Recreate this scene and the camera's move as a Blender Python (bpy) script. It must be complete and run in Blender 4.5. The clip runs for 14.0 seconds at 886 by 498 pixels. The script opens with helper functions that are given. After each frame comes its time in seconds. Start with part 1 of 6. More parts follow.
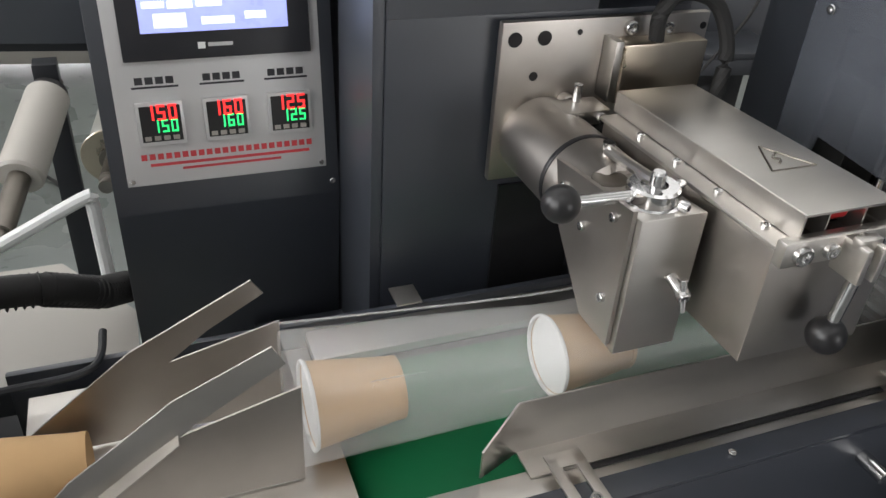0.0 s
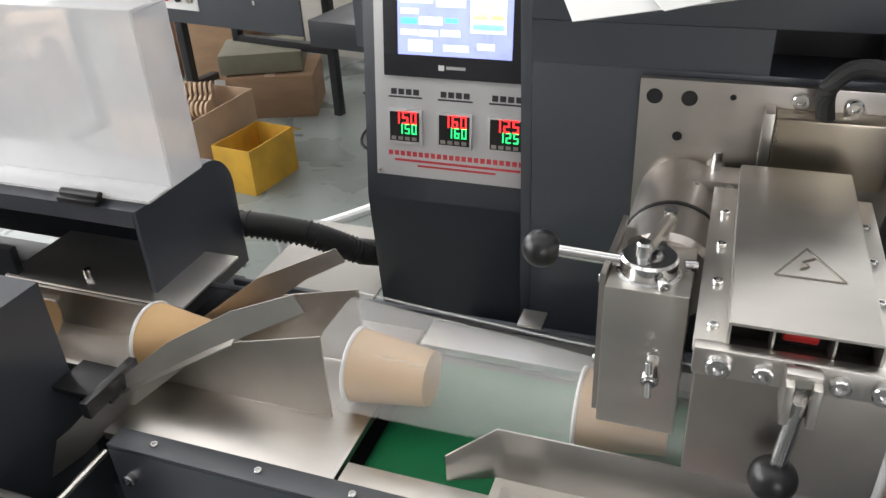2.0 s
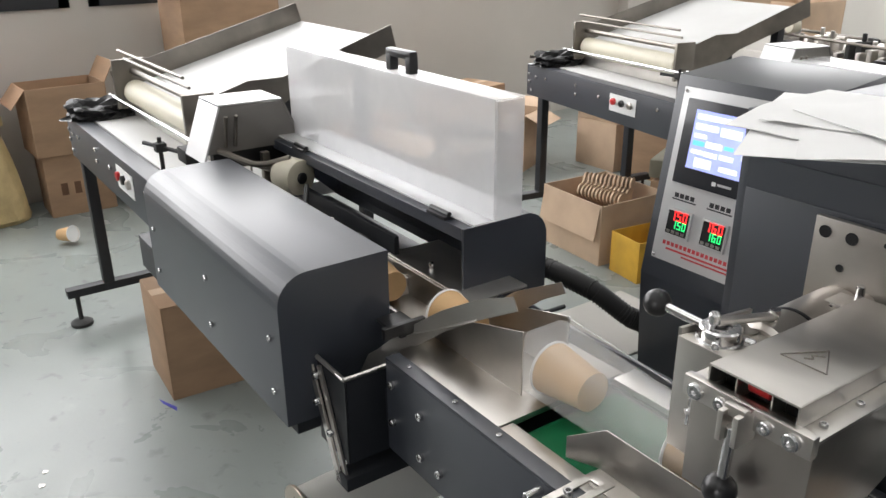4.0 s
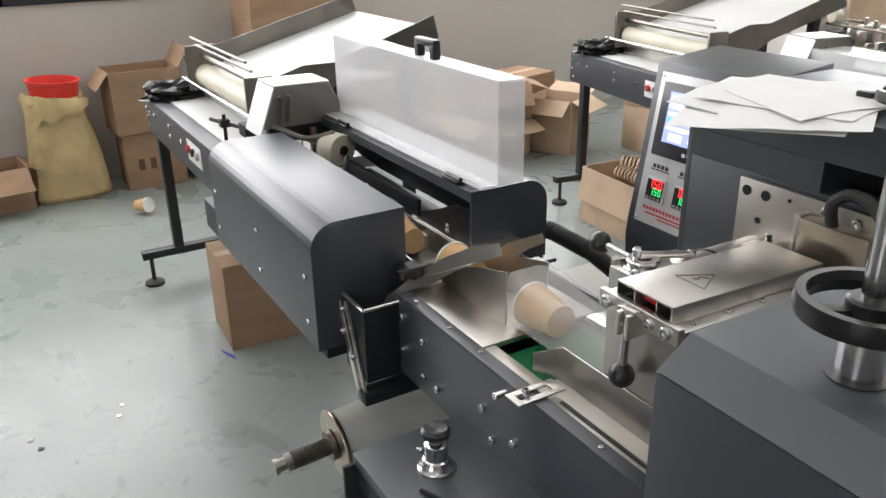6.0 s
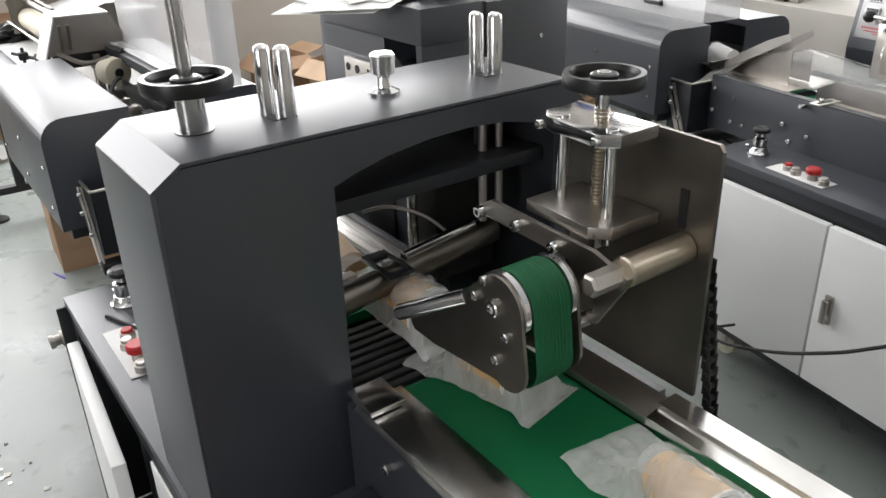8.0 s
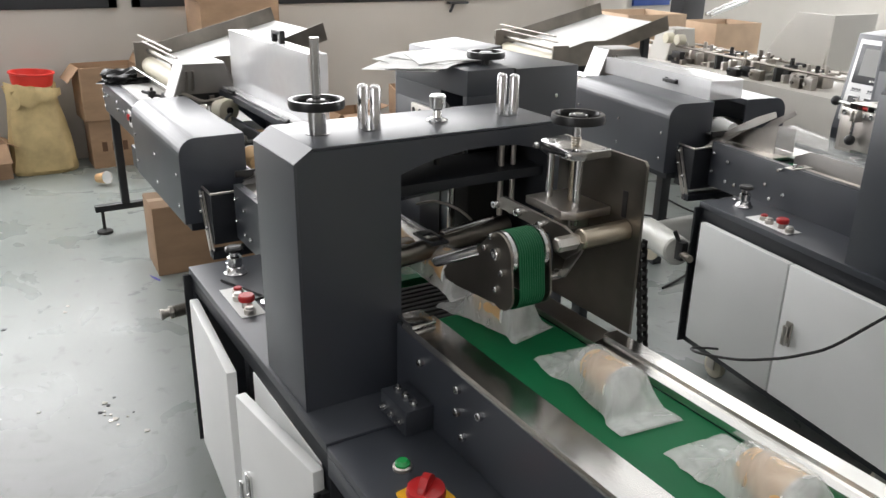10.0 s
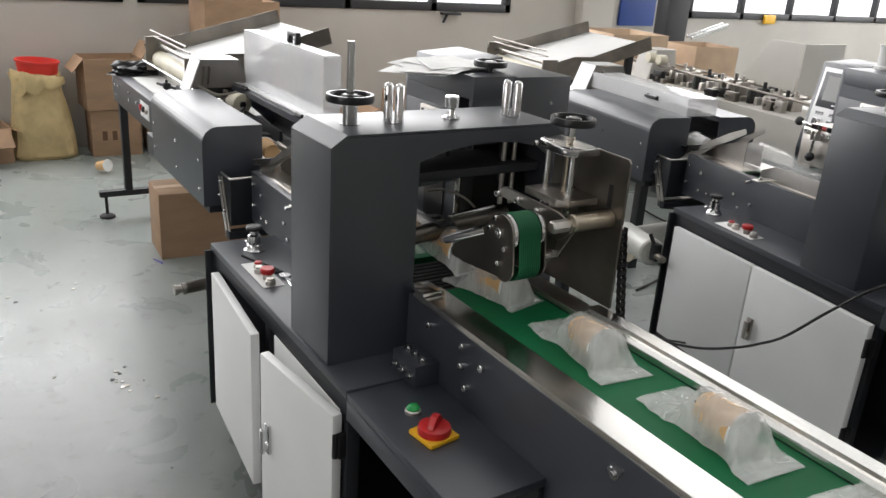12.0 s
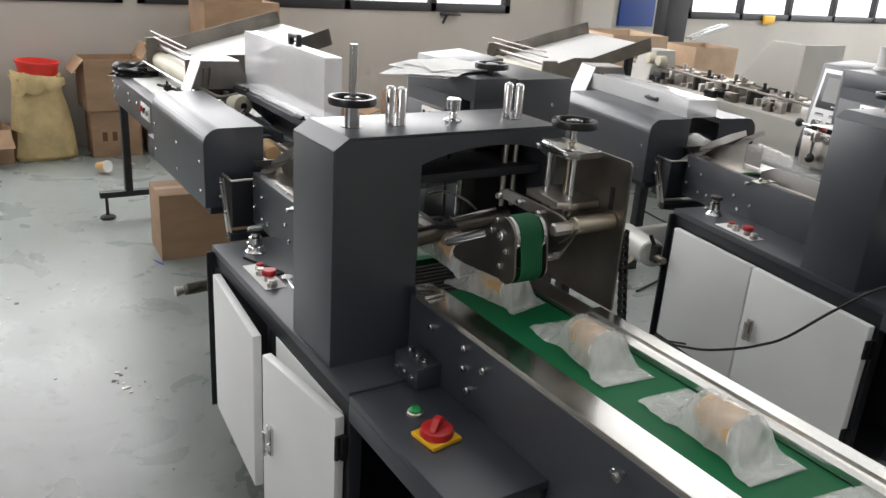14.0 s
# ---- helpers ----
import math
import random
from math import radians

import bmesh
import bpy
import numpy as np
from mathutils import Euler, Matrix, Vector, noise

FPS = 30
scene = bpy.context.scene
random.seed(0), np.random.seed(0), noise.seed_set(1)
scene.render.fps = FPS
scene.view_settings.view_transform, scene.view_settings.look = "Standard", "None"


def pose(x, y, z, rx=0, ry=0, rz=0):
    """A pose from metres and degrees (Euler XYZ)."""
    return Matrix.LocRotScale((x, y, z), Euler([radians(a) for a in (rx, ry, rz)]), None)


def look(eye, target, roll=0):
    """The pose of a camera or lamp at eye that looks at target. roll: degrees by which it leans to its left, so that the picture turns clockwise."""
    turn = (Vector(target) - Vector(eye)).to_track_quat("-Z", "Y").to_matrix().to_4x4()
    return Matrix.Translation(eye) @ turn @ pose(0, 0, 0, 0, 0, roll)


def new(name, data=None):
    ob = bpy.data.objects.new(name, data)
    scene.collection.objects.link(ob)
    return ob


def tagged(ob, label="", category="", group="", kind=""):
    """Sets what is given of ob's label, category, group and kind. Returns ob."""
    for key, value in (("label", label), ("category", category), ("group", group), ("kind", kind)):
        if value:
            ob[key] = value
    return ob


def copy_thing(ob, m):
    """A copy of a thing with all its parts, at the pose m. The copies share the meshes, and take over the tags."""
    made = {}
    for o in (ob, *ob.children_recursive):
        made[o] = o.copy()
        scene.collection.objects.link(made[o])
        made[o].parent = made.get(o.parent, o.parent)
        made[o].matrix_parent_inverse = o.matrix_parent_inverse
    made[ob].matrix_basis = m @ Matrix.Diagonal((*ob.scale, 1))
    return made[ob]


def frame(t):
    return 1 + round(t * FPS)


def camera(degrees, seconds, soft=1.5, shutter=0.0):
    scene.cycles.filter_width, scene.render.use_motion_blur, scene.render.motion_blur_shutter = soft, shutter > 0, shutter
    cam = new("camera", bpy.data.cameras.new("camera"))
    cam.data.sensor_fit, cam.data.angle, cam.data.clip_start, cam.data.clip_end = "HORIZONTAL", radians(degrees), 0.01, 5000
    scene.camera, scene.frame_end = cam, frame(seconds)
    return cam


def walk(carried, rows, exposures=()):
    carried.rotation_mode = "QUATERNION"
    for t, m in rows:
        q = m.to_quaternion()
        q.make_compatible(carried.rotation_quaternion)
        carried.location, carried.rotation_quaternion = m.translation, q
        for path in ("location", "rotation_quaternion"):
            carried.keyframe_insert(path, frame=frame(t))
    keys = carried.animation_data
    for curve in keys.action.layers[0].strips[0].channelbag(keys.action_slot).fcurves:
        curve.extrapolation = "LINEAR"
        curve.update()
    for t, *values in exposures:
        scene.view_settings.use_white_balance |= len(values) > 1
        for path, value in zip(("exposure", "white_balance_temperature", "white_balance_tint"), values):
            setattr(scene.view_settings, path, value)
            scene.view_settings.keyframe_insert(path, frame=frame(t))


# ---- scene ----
cam = camera(58.1, 14.0)
PATH = [
    (0, (0.142, 0.092, 1.37), (0.792, 1.638, 0.281), 4.1),
    (0.5, (0.2, 0.019, 1.388), (0.919, 1.553, 0.326), 4.5),
    (1, (0.358, -0.018, 1.388), (0.792, 1.635, 0.349), 2.9),
    (1.5, (0.455, -0.003, 1.387), (0.368, 1.698, 0.339), -1.0),
    (2, (0.576, 0.015, 1.396), (-0.044, 1.621, 0.378), -3.1),
    (2.5, (0.757, 0.021, 1.422), (-0.316, 1.457, 0.536), 0.3),
    (3, (0.884, -0.023, 1.445), (-0.444, 1.228, 0.625), 0.9),
    (3.5, (0.968, -0.063, 1.45), (-0.47, 1.094, 0.68), 0.5),
    (3.7, (0.98, -0.082, 1.455), (-0.5, 1.033, 0.699), -0.1),
    (6, (1.264, -0.162, 1.502), (-0.331, 0.763, 0.725), -1.0),
    (6.5, (1.504, -0.113, 1.485), (-0.075, 0.84, 0.712), 0.2),
    (7, (1.717, -0.087, 1.476), (0.279, 1.04, 0.663), 0.4),
    (7.5, (1.809, 0.008, 1.461), (0.439, 1.203, 0.628), -0.5),
    (8, (1.871, 0.069, 1.454), (0.392, 1.099, 0.586), -1.8),
    (8.2, (1.906, 0.064, 1.454), (0.393, 1.042, 0.586), -2.0),
    (10.3, (2.414, -0.225, 1.519), (0.811, 0.75, 0.825), 1.3),
    (10.5, (2.46, -0.235, 1.519), (0.857, 0.746, 0.832), 1.5),
    (11, (2.521, -0.341, 1.554), (0.939, 0.675, 0.874), 1.9),
    (11.5, (2.497, -0.405, 1.553), (0.92, 0.609, 0.856), 3.1),
    (12, (2.511, -0.388, 1.536), (0.937, 0.635, 0.847), 4.0),
    (12.5, (2.503, -0.399, 1.537), (0.931, 0.627, 0.848), 4.1),
    (13, (2.508, -0.387, 1.538), (0.936, 0.639, 0.848), 4.1),
    (13.5, (2.513, -0.389, 1.531), (0.938, 0.639, 0.85), 4.4),
    (14, (2.51, -0.395, 1.542), (0.937, 0.63, 0.853), 4.0),
]
walk(cam, [(t, look(eye, target, roll)) for t, eye, target, roll in PATH],
     exposures=((0, -0.05), (1, 0.12), (2, 0.2), (3, 0.05), (6, 0.02), (6.7, 0.0), (8, 0.32), (10.5, 0.08), (12, -0.06), (14, -0.08)))

# ---- world and light ----
world = bpy.data.worlds.new("world")
scene.world = world
world.use_nodes = True
wn = world.node_tree.nodes
sky = wn.new("ShaderNodeTexSky")
sky.sky_type, sky.sun_disc = "NISHITA", False
sky.sun_elevation, sky.sun_rotation = radians(40), radians(200)
world.node_tree.links.new(sky.outputs[0], wn["Background"].inputs[0])
wn["Background"].inputs[1].default_value = 0.12
LAMP = 13.0     # watts of one ceiling light
WINDOW = 4.6  # radiance of the sky in the windows

# ---- materials ----


def mat(name, color, rough=0.5, metal=0.0, scale=8.0, vary=0.12, bump=0.0, bscale=200.0, stretch=(1, 1, 1), alpha=1.0,
        trans=0.0, emit=0.0, coat=0.0, rvary=0.12, spec=0.5, second=None):
    m = bpy.data.materials.new(name)
    m.use_nodes = True
    n, l = m.node_tree.nodes, m.node_tree.links
    p = n["Principled BSDF"]
    tc = n.new("ShaderNodeTexCoord")
    mp = n.new("ShaderNodeMapping")
    mp.inputs["Scale"].default_value = stretch
    l.new(tc.outputs["Object"], mp.inputs["Vector"])
    a = n.new("ShaderNodeTexNoise")
    a.inputs["Scale"].default_value, a.inputs["Detail"].default_value = scale, 5.0
    l.new(mp.outputs[0], a.inputs["Vector"])
    b = n.new("ShaderNodeTexNoise")
    b.inputs["Scale"].default_value, b.inputs["Detail"].default_value = bscale, 3.0
    l.new(mp.outputs[0], b.inputs["Vector"])
    ramp = n.new("ShaderNodeValToRGB")
    ramp.color_ramp.elements[0].position, ramp.color_ramp.elements[1].position = 0.3, 0.72
    c2 = second or [min(1.0, c * (1 + vary)) for c in color]
    c1 = [c * (1 - vary) for c in color]
    ramp.color_ramp.elements[0].color, ramp.color_ramp.elements[1].color = (*c1, 1), (*c2, 1)
    l.new(a.outputs["Fac"], ramp.inputs[0])
    oi = n.new("ShaderNodeObjectInfo")
    hs = n.new("ShaderNodeHueSaturation")
    mr0 = n.new("ShaderNodeMapRange")
    mr0.inputs["To Min"].default_value, mr0.inputs["To Max"].default_value = 0.94, 1.06
    l.new(oi.outputs["Random"], mr0.inputs["Value"])
    l.new(mr0.outputs[0], hs.inputs["Value"])
    l.new(ramp.outputs[0], hs.inputs["Color"])
    l.new(hs.outputs[0], p.inputs["Base Color"])
    mr = n.new("ShaderNodeMapRange")
    mr.inputs["To Min"].default_value, mr.inputs["To Max"].default_value = max(0.02, rough - rvary), min(1, rough + rvary)
    l.new(a.outputs["Fac"], mr.inputs["Value"])
    l.new(mr.outputs[0], p.inputs["Roughness"])
    p.inputs["Metallic"].default_value = metal
    p.inputs["Alpha"].default_value = alpha
    p.inputs["Transmission Weight"].default_value = trans
    p.inputs["Coat Weight"].default_value = coat
    p.inputs["Specular IOR Level"].default_value = spec
    if emit:
        l.new(hs.outputs[0], p.inputs["Emission Color"])
        p.inputs["Emission Strength"].default_value = emit
    if bump:
        bp = n.new("ShaderNodeBump")
        bp.inputs["Strength"].default_value, bp.inputs["Distance"].default_value = bump, 0.002
        l.new(b.outputs["Fac"], bp.inputs["Height"])
        l.new(bp.outputs[0], p.inputs["Normal"])
    return m


SLATE = mat("slate_powder_coat", (0.033, 0.038, 0.049), 0.40, 0.0, 3.0, 0.12, 0.012, 900.0, rvary=0.07, spec=1.0)
# dark frames; on inner plates and beds the colour also holds the shade
SLATE_DEEP = mat("dark_sheet_with_shade", (0.014, 0.016, 0.020), 0.5, 0.0, 3.0, 0.15, 0.02, 900.0)
STEEL = mat("brushed_stainless", (0.64, 0.615, 0.58), 0.33, 1.0, 7.0, 0.10, 0.010, 420.0, (0.8, 2.2, 2.2), rvary=0.09)
STEEL_DULL = mat("dull_steel", (0.52, 0.49, 0.455), 0.36, 1.0, 9.0, 0.14, 0.012, 420.0, rvary=0.10)
CHROME = mat("polished_chrome", (0.66, 0.66, 0.66), 0.17, 1.0, 12.0, 0.05, rvary=0.06)
WHITE_PAINT = mat("white_painted_door", (0.82, 0.83, 0.82), 0.40, 0.0, 2.5, 0.05, 0.01, 500.0)
WHITE_BELT = mat("white_conveyor_belt", (0.62, 0.62, 0.61), 0.55, 0.0, 4.0, 0.05, 0.05, 300.0)
LABEL_ALU = mat("printed_silver_label", (0.60, 0.60, 0.60), 0.35, 0.25, 5.0, 0.05)
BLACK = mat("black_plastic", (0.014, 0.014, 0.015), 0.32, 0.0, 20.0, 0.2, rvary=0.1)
RUBBER = mat("black_rubber", (0.018, 0.018, 0.018), 0.7, 0.0, 20.0, 0.25, 0.2, 300.0)
GREEN_BELT = mat("green_conveyor_belt", (0.004, 0.135, 0.048), 0.6, 0.0, 5.0, 0.16, 0.10, 700.0, spec=0.25)
GREEN_RIB = mat("green_ribbed_belt", (0.006, 0.100, 0.038), 0.55, 0.0, 8.0, 0.2, 0.1, 600.0, spec=0.3)
CARD = mat("brown_cardboard", (0.32, 0.205, 0.125), 0.85, 0.0, 5.0, 0.16, 0.15, 250.0, (1, 1, 3))
CARD_PALE = mat("pale_cardboard", (0.52, 0.38, 0.265), 0.85, 0.0, 5.0, 0.14, 0.15, 250.0)
KRAFT = mat("kraft_paper_cup", (0.58, 0.375, 0.185), 0.8, 0.0, 14.0, 0.08, 0.1, 350.0)
PAPER = mat("white_paper", (0.80, 0.80, 0.79), 0.75, 0.0, 4.0, 0.03)
SACK = mat("woven_yellow_sack", (0.55, 0.42, 0.21), 0.7, 0.0, 9.0, 0.22, 0.5, 120.0)
RED = mat("red_plastic", (0.50, 0.018, 0.020), 0.35, 0.0, 8.0, 0.12)
RED_BRIGHT = mat("red_bucket_plastic", (0.72, 0.045, 0.035), 0.4, 0.0, 8.0, 0.12)
YELLOW = mat("yellow_plastic", (0.80, 0.44, 0.015), 0.4, 0.0, 8.0, 0.1)
YELLOW_CARD = mat("yellow_printed_carton", (0.62, 0.36, 0.04), 0.75, 0.0, 8.0, 0.2)
GREEN_LAMP = mat("green_button", (0.02, 0.32, 0.08), 0.25, 0.0, 8.0, 0.1)
NYLON = mat("cream_nylon", (0.62, 0.58, 0.46), 0.5, 0.0, 8.0, 0.08)
TINPLATE = mat("rough_grey_steel", (0.235, 0.215, 0.19), 0.38, 1.0, 9.0, 0.2, 0.02, 200.0)
BROWN_STEEL = mat("warm_brushed_steel", (0.52, 0.46, 0.37), 0.30, 1.0, 9.0, 0.14, 0.015, 200.0)
SCREEN_DARK = mat("screen_bezel", (0.030, 0.031, 0.036), 0.25, 0.0, 5.0, 0.1)
SCREEN_BLUE = mat("lit_screen", (0.42, 0.48, 0.95), 0.3, 0.0, 30.0, 0.08, emit=0.75)
SCREEN_WHITE = mat("lit_screen_field", (0.85, 0.90, 1.0), 0.3, 0.0, 30.0, 0.03, emit=0.9)
SCREEN_CYAN = mat("lit_screen_cyan", (0.18, 0.72, 0.85), 0.3, 0.0, 30.0, 0.05, emit=0.7)
SCREEN_YELLOW = mat("lit_screen_yellow", (0.92, 0.85, 0.25), 0.3, 0.0, 30.0, 0.05, emit=0.7)
LED_RED = mat("red_digits", (1.0, 0.03, 0.03), 0.4, emit=1.6)
LED_GREEN = mat("green_digits", (0.03, 0.9, 0.25), 0.4, emit=1.0)
INK = mat("dark_ink", (0.03, 0.03, 0.035), 0.6)
INK_RED = mat("red_ink", (0.55, 0.05, 0.06), 0.6)
INK_BROWN = mat("brown_ink", (0.12, 0.06, 0.03), 0.8)
OFFWHITE = mat("off_white_machine_paint", (0.46, 0.44, 0.40), 0.45, 0.0, 3.0, 0.07)
WALL = mat("painted_plaster_wall", (0.57, 0.54, 0.495), 0.9, 0.0, 1.2, 0.07, 0.15, 60.0)
CEILING_MAT = mat("white_ceiling", (0.84, 0.84, 0.83), 0.9, 0.0, 1.5, 0.05)
DARK_FRAME = mat("dark_window_frame", (0.025, 0.026, 0.03), 0.4, 0.0, 8.0, 0.1)
BLUE = mat("blue_sheet", (0.02, 0.06, 0.26), 0.4, 0.0, 4.0, 0.12)
BLUE_TAPE = mat("blue_strip", (0.03, 0.03, 0.35), 0.5)
FILM_ROLL = mat("milky_film_roll", (0.62, 0.62, 0.58), 0.35, 0.0, 6.0, 0.08)
OLIVE = mat("olive_felt", (0.22, 0.21, 0.16), 0.9, 0.0, 6.0, 0.15)


def film_material(name, tint, opacity, rough, crease=0.5, spread=0.42, stretch=(1, 1, 1)):
    m = bpy.data.materials.new(name)
    m.use_nodes = True
    n, l = m.node_tree.nodes, m.node_tree.links
    p = n["Principled BSDF"]
    p.inputs["Base Color"].default_value = (*tint, 1)
    p.inputs["Roughness"].default_value = rough
    tc, a, bp = n.new("ShaderNodeTexCoord"), n.new("ShaderNodeTexNoise"), n.new("ShaderNodeBump")
    a.inputs["Scale"].default_value, a.inputs["Detail"].default_value, a.inputs["Distortion"].default_value = 14.0, 4.0, 1.2
    mp = n.new("ShaderNodeMapping")
    mp.inputs["Scale"].default_value = stretch
    l.new(tc.outputs["Object"], mp.inputs["Vector"])
    l.new(mp.outputs[0], a.inputs["Vector"])
    bp.inputs["Strength"].default_value, bp.inputs["Distance"].default_value = crease, 0.01
    l.new(a.outputs["Fac"], bp.inputs["Height"])
    l.new(bp.outputs[0], p.inputs["Normal"])
    r = n.new("ShaderNodeMapRange")
    r.inputs["To Min"].default_value, r.inputs["To Max"].default_value = opacity * (1 - spread), min(1, opacity * (1 + spread))
    l.new(a.outputs["Fac"], r.inputs["Value"])
    l.new(r.outputs[0], p.inputs["Alpha"])
    return m


FILM = film_material("clear_packing_film", (0.92, 0.93, 0.92), 0.25, 0.15, 0.04, 0.40, (0.12, 1.2, 1.2))
BAG = film_material("crinkled_clear_bag", (0.96, 0.97, 0.96), 0.31, 0.14, 0.45, 0.55, (1.5, 0.7, 1))
BAG_UNDER = film_material("milky_bag_underside", (0.92, 0.93, 0.91), 0.42, 0.3, 0.6, 0.4)
RAIL = mat("polished_rail_steel", (0.80, 0.79, 0.77), 0.17, 1.0, 9.0, 0.08, 0.006, 300.0, (0.5, 3, 3), rvary=0.06)
GREY_SCREEN = mat("unlit_grey_display", (0.22, 0.22, 0.21), 0.35, 0.0, 8.0, 0.06)
# the guard's steel with the shade of its front in the colour
GUARD_SHADED = mat("shaded_brushed_guard", (0.25, 0.235, 0.22), 0.40, 0.7, 5.0, 0.14, 0.01, 300.0)
ACRYLIC = film_material("milky_acrylic_sheet", (0.88, 0.885, 0.89), 0.50, 0.18, 0.0, 0.06)
SMOKED = film_material("smoky_acrylic_sheet", (0.15, 0.165, 0.195), 0.60, 0.16, 0.0, 0.08)


def floor_material():
    """Mint-grey epoxy, scuffed and painted darker along the machine for the window light's falloff, with pale scuffs
    and dark grime.
    """
    m = bpy.data.materials.new("worn_green_grey_epoxy")
    m.use_nodes = True
    n, l = m.node_tree.nodes, m.node_tree.links
    p = n["Principled BSDF"]
    tc = n.new("ShaderNodeTexCoord")

    def cloud(scale, detail, warp=0.0):
        t = n.new("ShaderNodeTexNoise")
        t.inputs["Scale"].default_value, t.inputs["Detail"].default_value, t.inputs["Distortion"].default_value = scale, detail, warp
        l.new(tc.outputs["Object"], t.inputs["Vector"])
        return t.outputs["Fac"]

    def ramp(src, a, b, ca, cb):
        r = n.new("ShaderNodeValToRGB")
        r.color_ramp.elements[0].position, r.color_ramp.elements[1].position = a, b
        r.color_ramp.elements[0].color, r.color_ramp.elements[1].color = (*ca, 1), (*cb, 1)
        l.new(src, r.inputs[0])
        return r.outputs[0]

    def mix(kind, fac, a, b):
        x = n.new("ShaderNodeMixRGB")
        x.blend_type = kind
        if isinstance(fac, float):
            x.inputs[0].default_value = fac
        else:
            l.new(fac, x.inputs[0])
        l.new(a, x.inputs[1])
        l.new(b, x.inputs[2])
        return x.outputs[0]
    broad, mid, small, grit = cloud(0.8, 6.0), cloud(3.2, 9.0, 0.6), cloud(14.0, 6.0, 0.4), cloud(70.0, 4.0)
    paint = ramp(broad, 0.35, 0.65, (0.200, 0.226, 0.214), (0.262, 0.290, 0.276))
    # mottled darker grey for the dimmer, scuffed part of the floor
    bare = ramp(mid, 0.36, 0.66, (0.072, 0.074, 0.072), (0.175, 0.178, 0.173))
    # darkening away from the west windows, on the machine's working side: light falloff in the colour
    sep = n.new("ShaderNodeSeparateXYZ")
    l.new(tc.outputs["Object"], sep.inputs[0])
    falloff = n.new("ShaderNodeMath")
    falloff.operation = "MULTIPLY_ADD"
    falloff.inputs[1].default_value = 5.0
    l.new(broad, falloff.inputs[0])
    l.new(sep.outputs["X"], falloff.inputs[2])
    side = n.new("ShaderNodeMath")
    side.operation, side.inputs[1].default_value, side.inputs[2].default_value = "MULTIPLY_ADD", -0.9, 0.0
    l.new(sep.outputs["Y"], side.inputs[0])
    both = n.new("ShaderNodeMath")
    both.operation = "ADD"
    l.new(falloff.outputs[0], both.inputs[0])
    l.new(side.outputs[0], both.inputs[1])
    patch = n.new("ShaderNodeMapRange")
    patch.inputs["From Min"].default_value, patch.inputs["From Max"].default_value = 1.2, 3.6
    l.new(both.outputs[0], patch.inputs["Value"])
    worn_dimmed = ramp(patch.outputs[0], 0.0, 1.0, (0, 0, 0), (0.9, 0.9, 0.9))
    col = mix("MIX", worn_dimmed, paint, bare)
    col = mix("MULTIPLY", 0.75, col, ramp(small, 0.60, 0.76, (1, 1, 1), (0.45, 0.44, 0.43)))
    col = mix("MIX", ramp(cloud(1.9, 7.0, 1.4), 0.62, 0.74, (0, 0, 0), (0.55, 0.55, 0.55)), col, ramp(grit, 0.3, 0.7, (0.30, 0.31, 0.30), (0.40, 0.41, 0.40)))
    l.new(col, p.inputs["Base Color"])
    mr = n.new("ShaderNodeMapRange")
    mr.inputs["To Min"].default_value, mr.inputs["To Max"].default_value = 0.14, 0.46
    l.new(mid, mr.inputs["Value"])
    l.new(mr.outputs[0], p.inputs["Roughness"])
    bp = n.new("ShaderNodeBump")
    bp.inputs["Strength"].default_value, bp.inputs["Distance"].default_value = 0.1, 0.003
    l.new(grit, bp.inputs["Height"])
    l.new(bp.outputs[0], p.inputs["Normal"])
    return m


FLOOR = floor_material()

# ---- building helpers ----


def box(x0, x1, y0, y1, z0, z1, bev=0.0015):
    bm = bmesh.new()
    bmesh.ops.create_cube(bm, size=1.0)
    for v in bm.verts:
        v.co = Vector((x0 + (v.co.x + 0.5) * (x1 - x0), y0 + (v.co.y + 0.5) * (y1 - y0), z0 + (v.co.z + 0.5) * (z1 - z0)))
    if bev:
        bev = min(bev, 0.3 * min(abs(x1 - x0), abs(y1 - y0), abs(z1 - z0)))
        bmesh.ops.bevel(bm, geom=list(bm.edges), offset=bev, segments=2, affect="EDGES", profile=0.6)
    return bm


def prism(pts, axis, a0, a1, bev=0.0):
    """A polygon given in the two other axes (in xyz order), drawn out along axis."""
    bm = bmesh.new()
    ring = []
    for a in (a0, a1):
        row = []
        for u, v in pts:
            co = {"x": (a, u, v), "y": (u, a, v), "z": (u, v, a)}[axis]
            row.append(bm.verts.new(co))
        ring.append(row)
    n = len(pts)
    bm.faces.new(ring[0])
    bm.faces.new(ring[1][::-1])
    for i in range(n):
        bm.faces.new((ring[0][i], ring[1][i], ring[1][(i + 1) % n], ring[0][(i + 1) % n]))
    bmesh.ops.recalc_face_normals(bm, faces=bm.faces)
    if bev:
        bmesh.ops.bevel(bm, geom=list(bm.edges), offset=bev, segments=2, affect="EDGES", profile=0.6)
    return bm


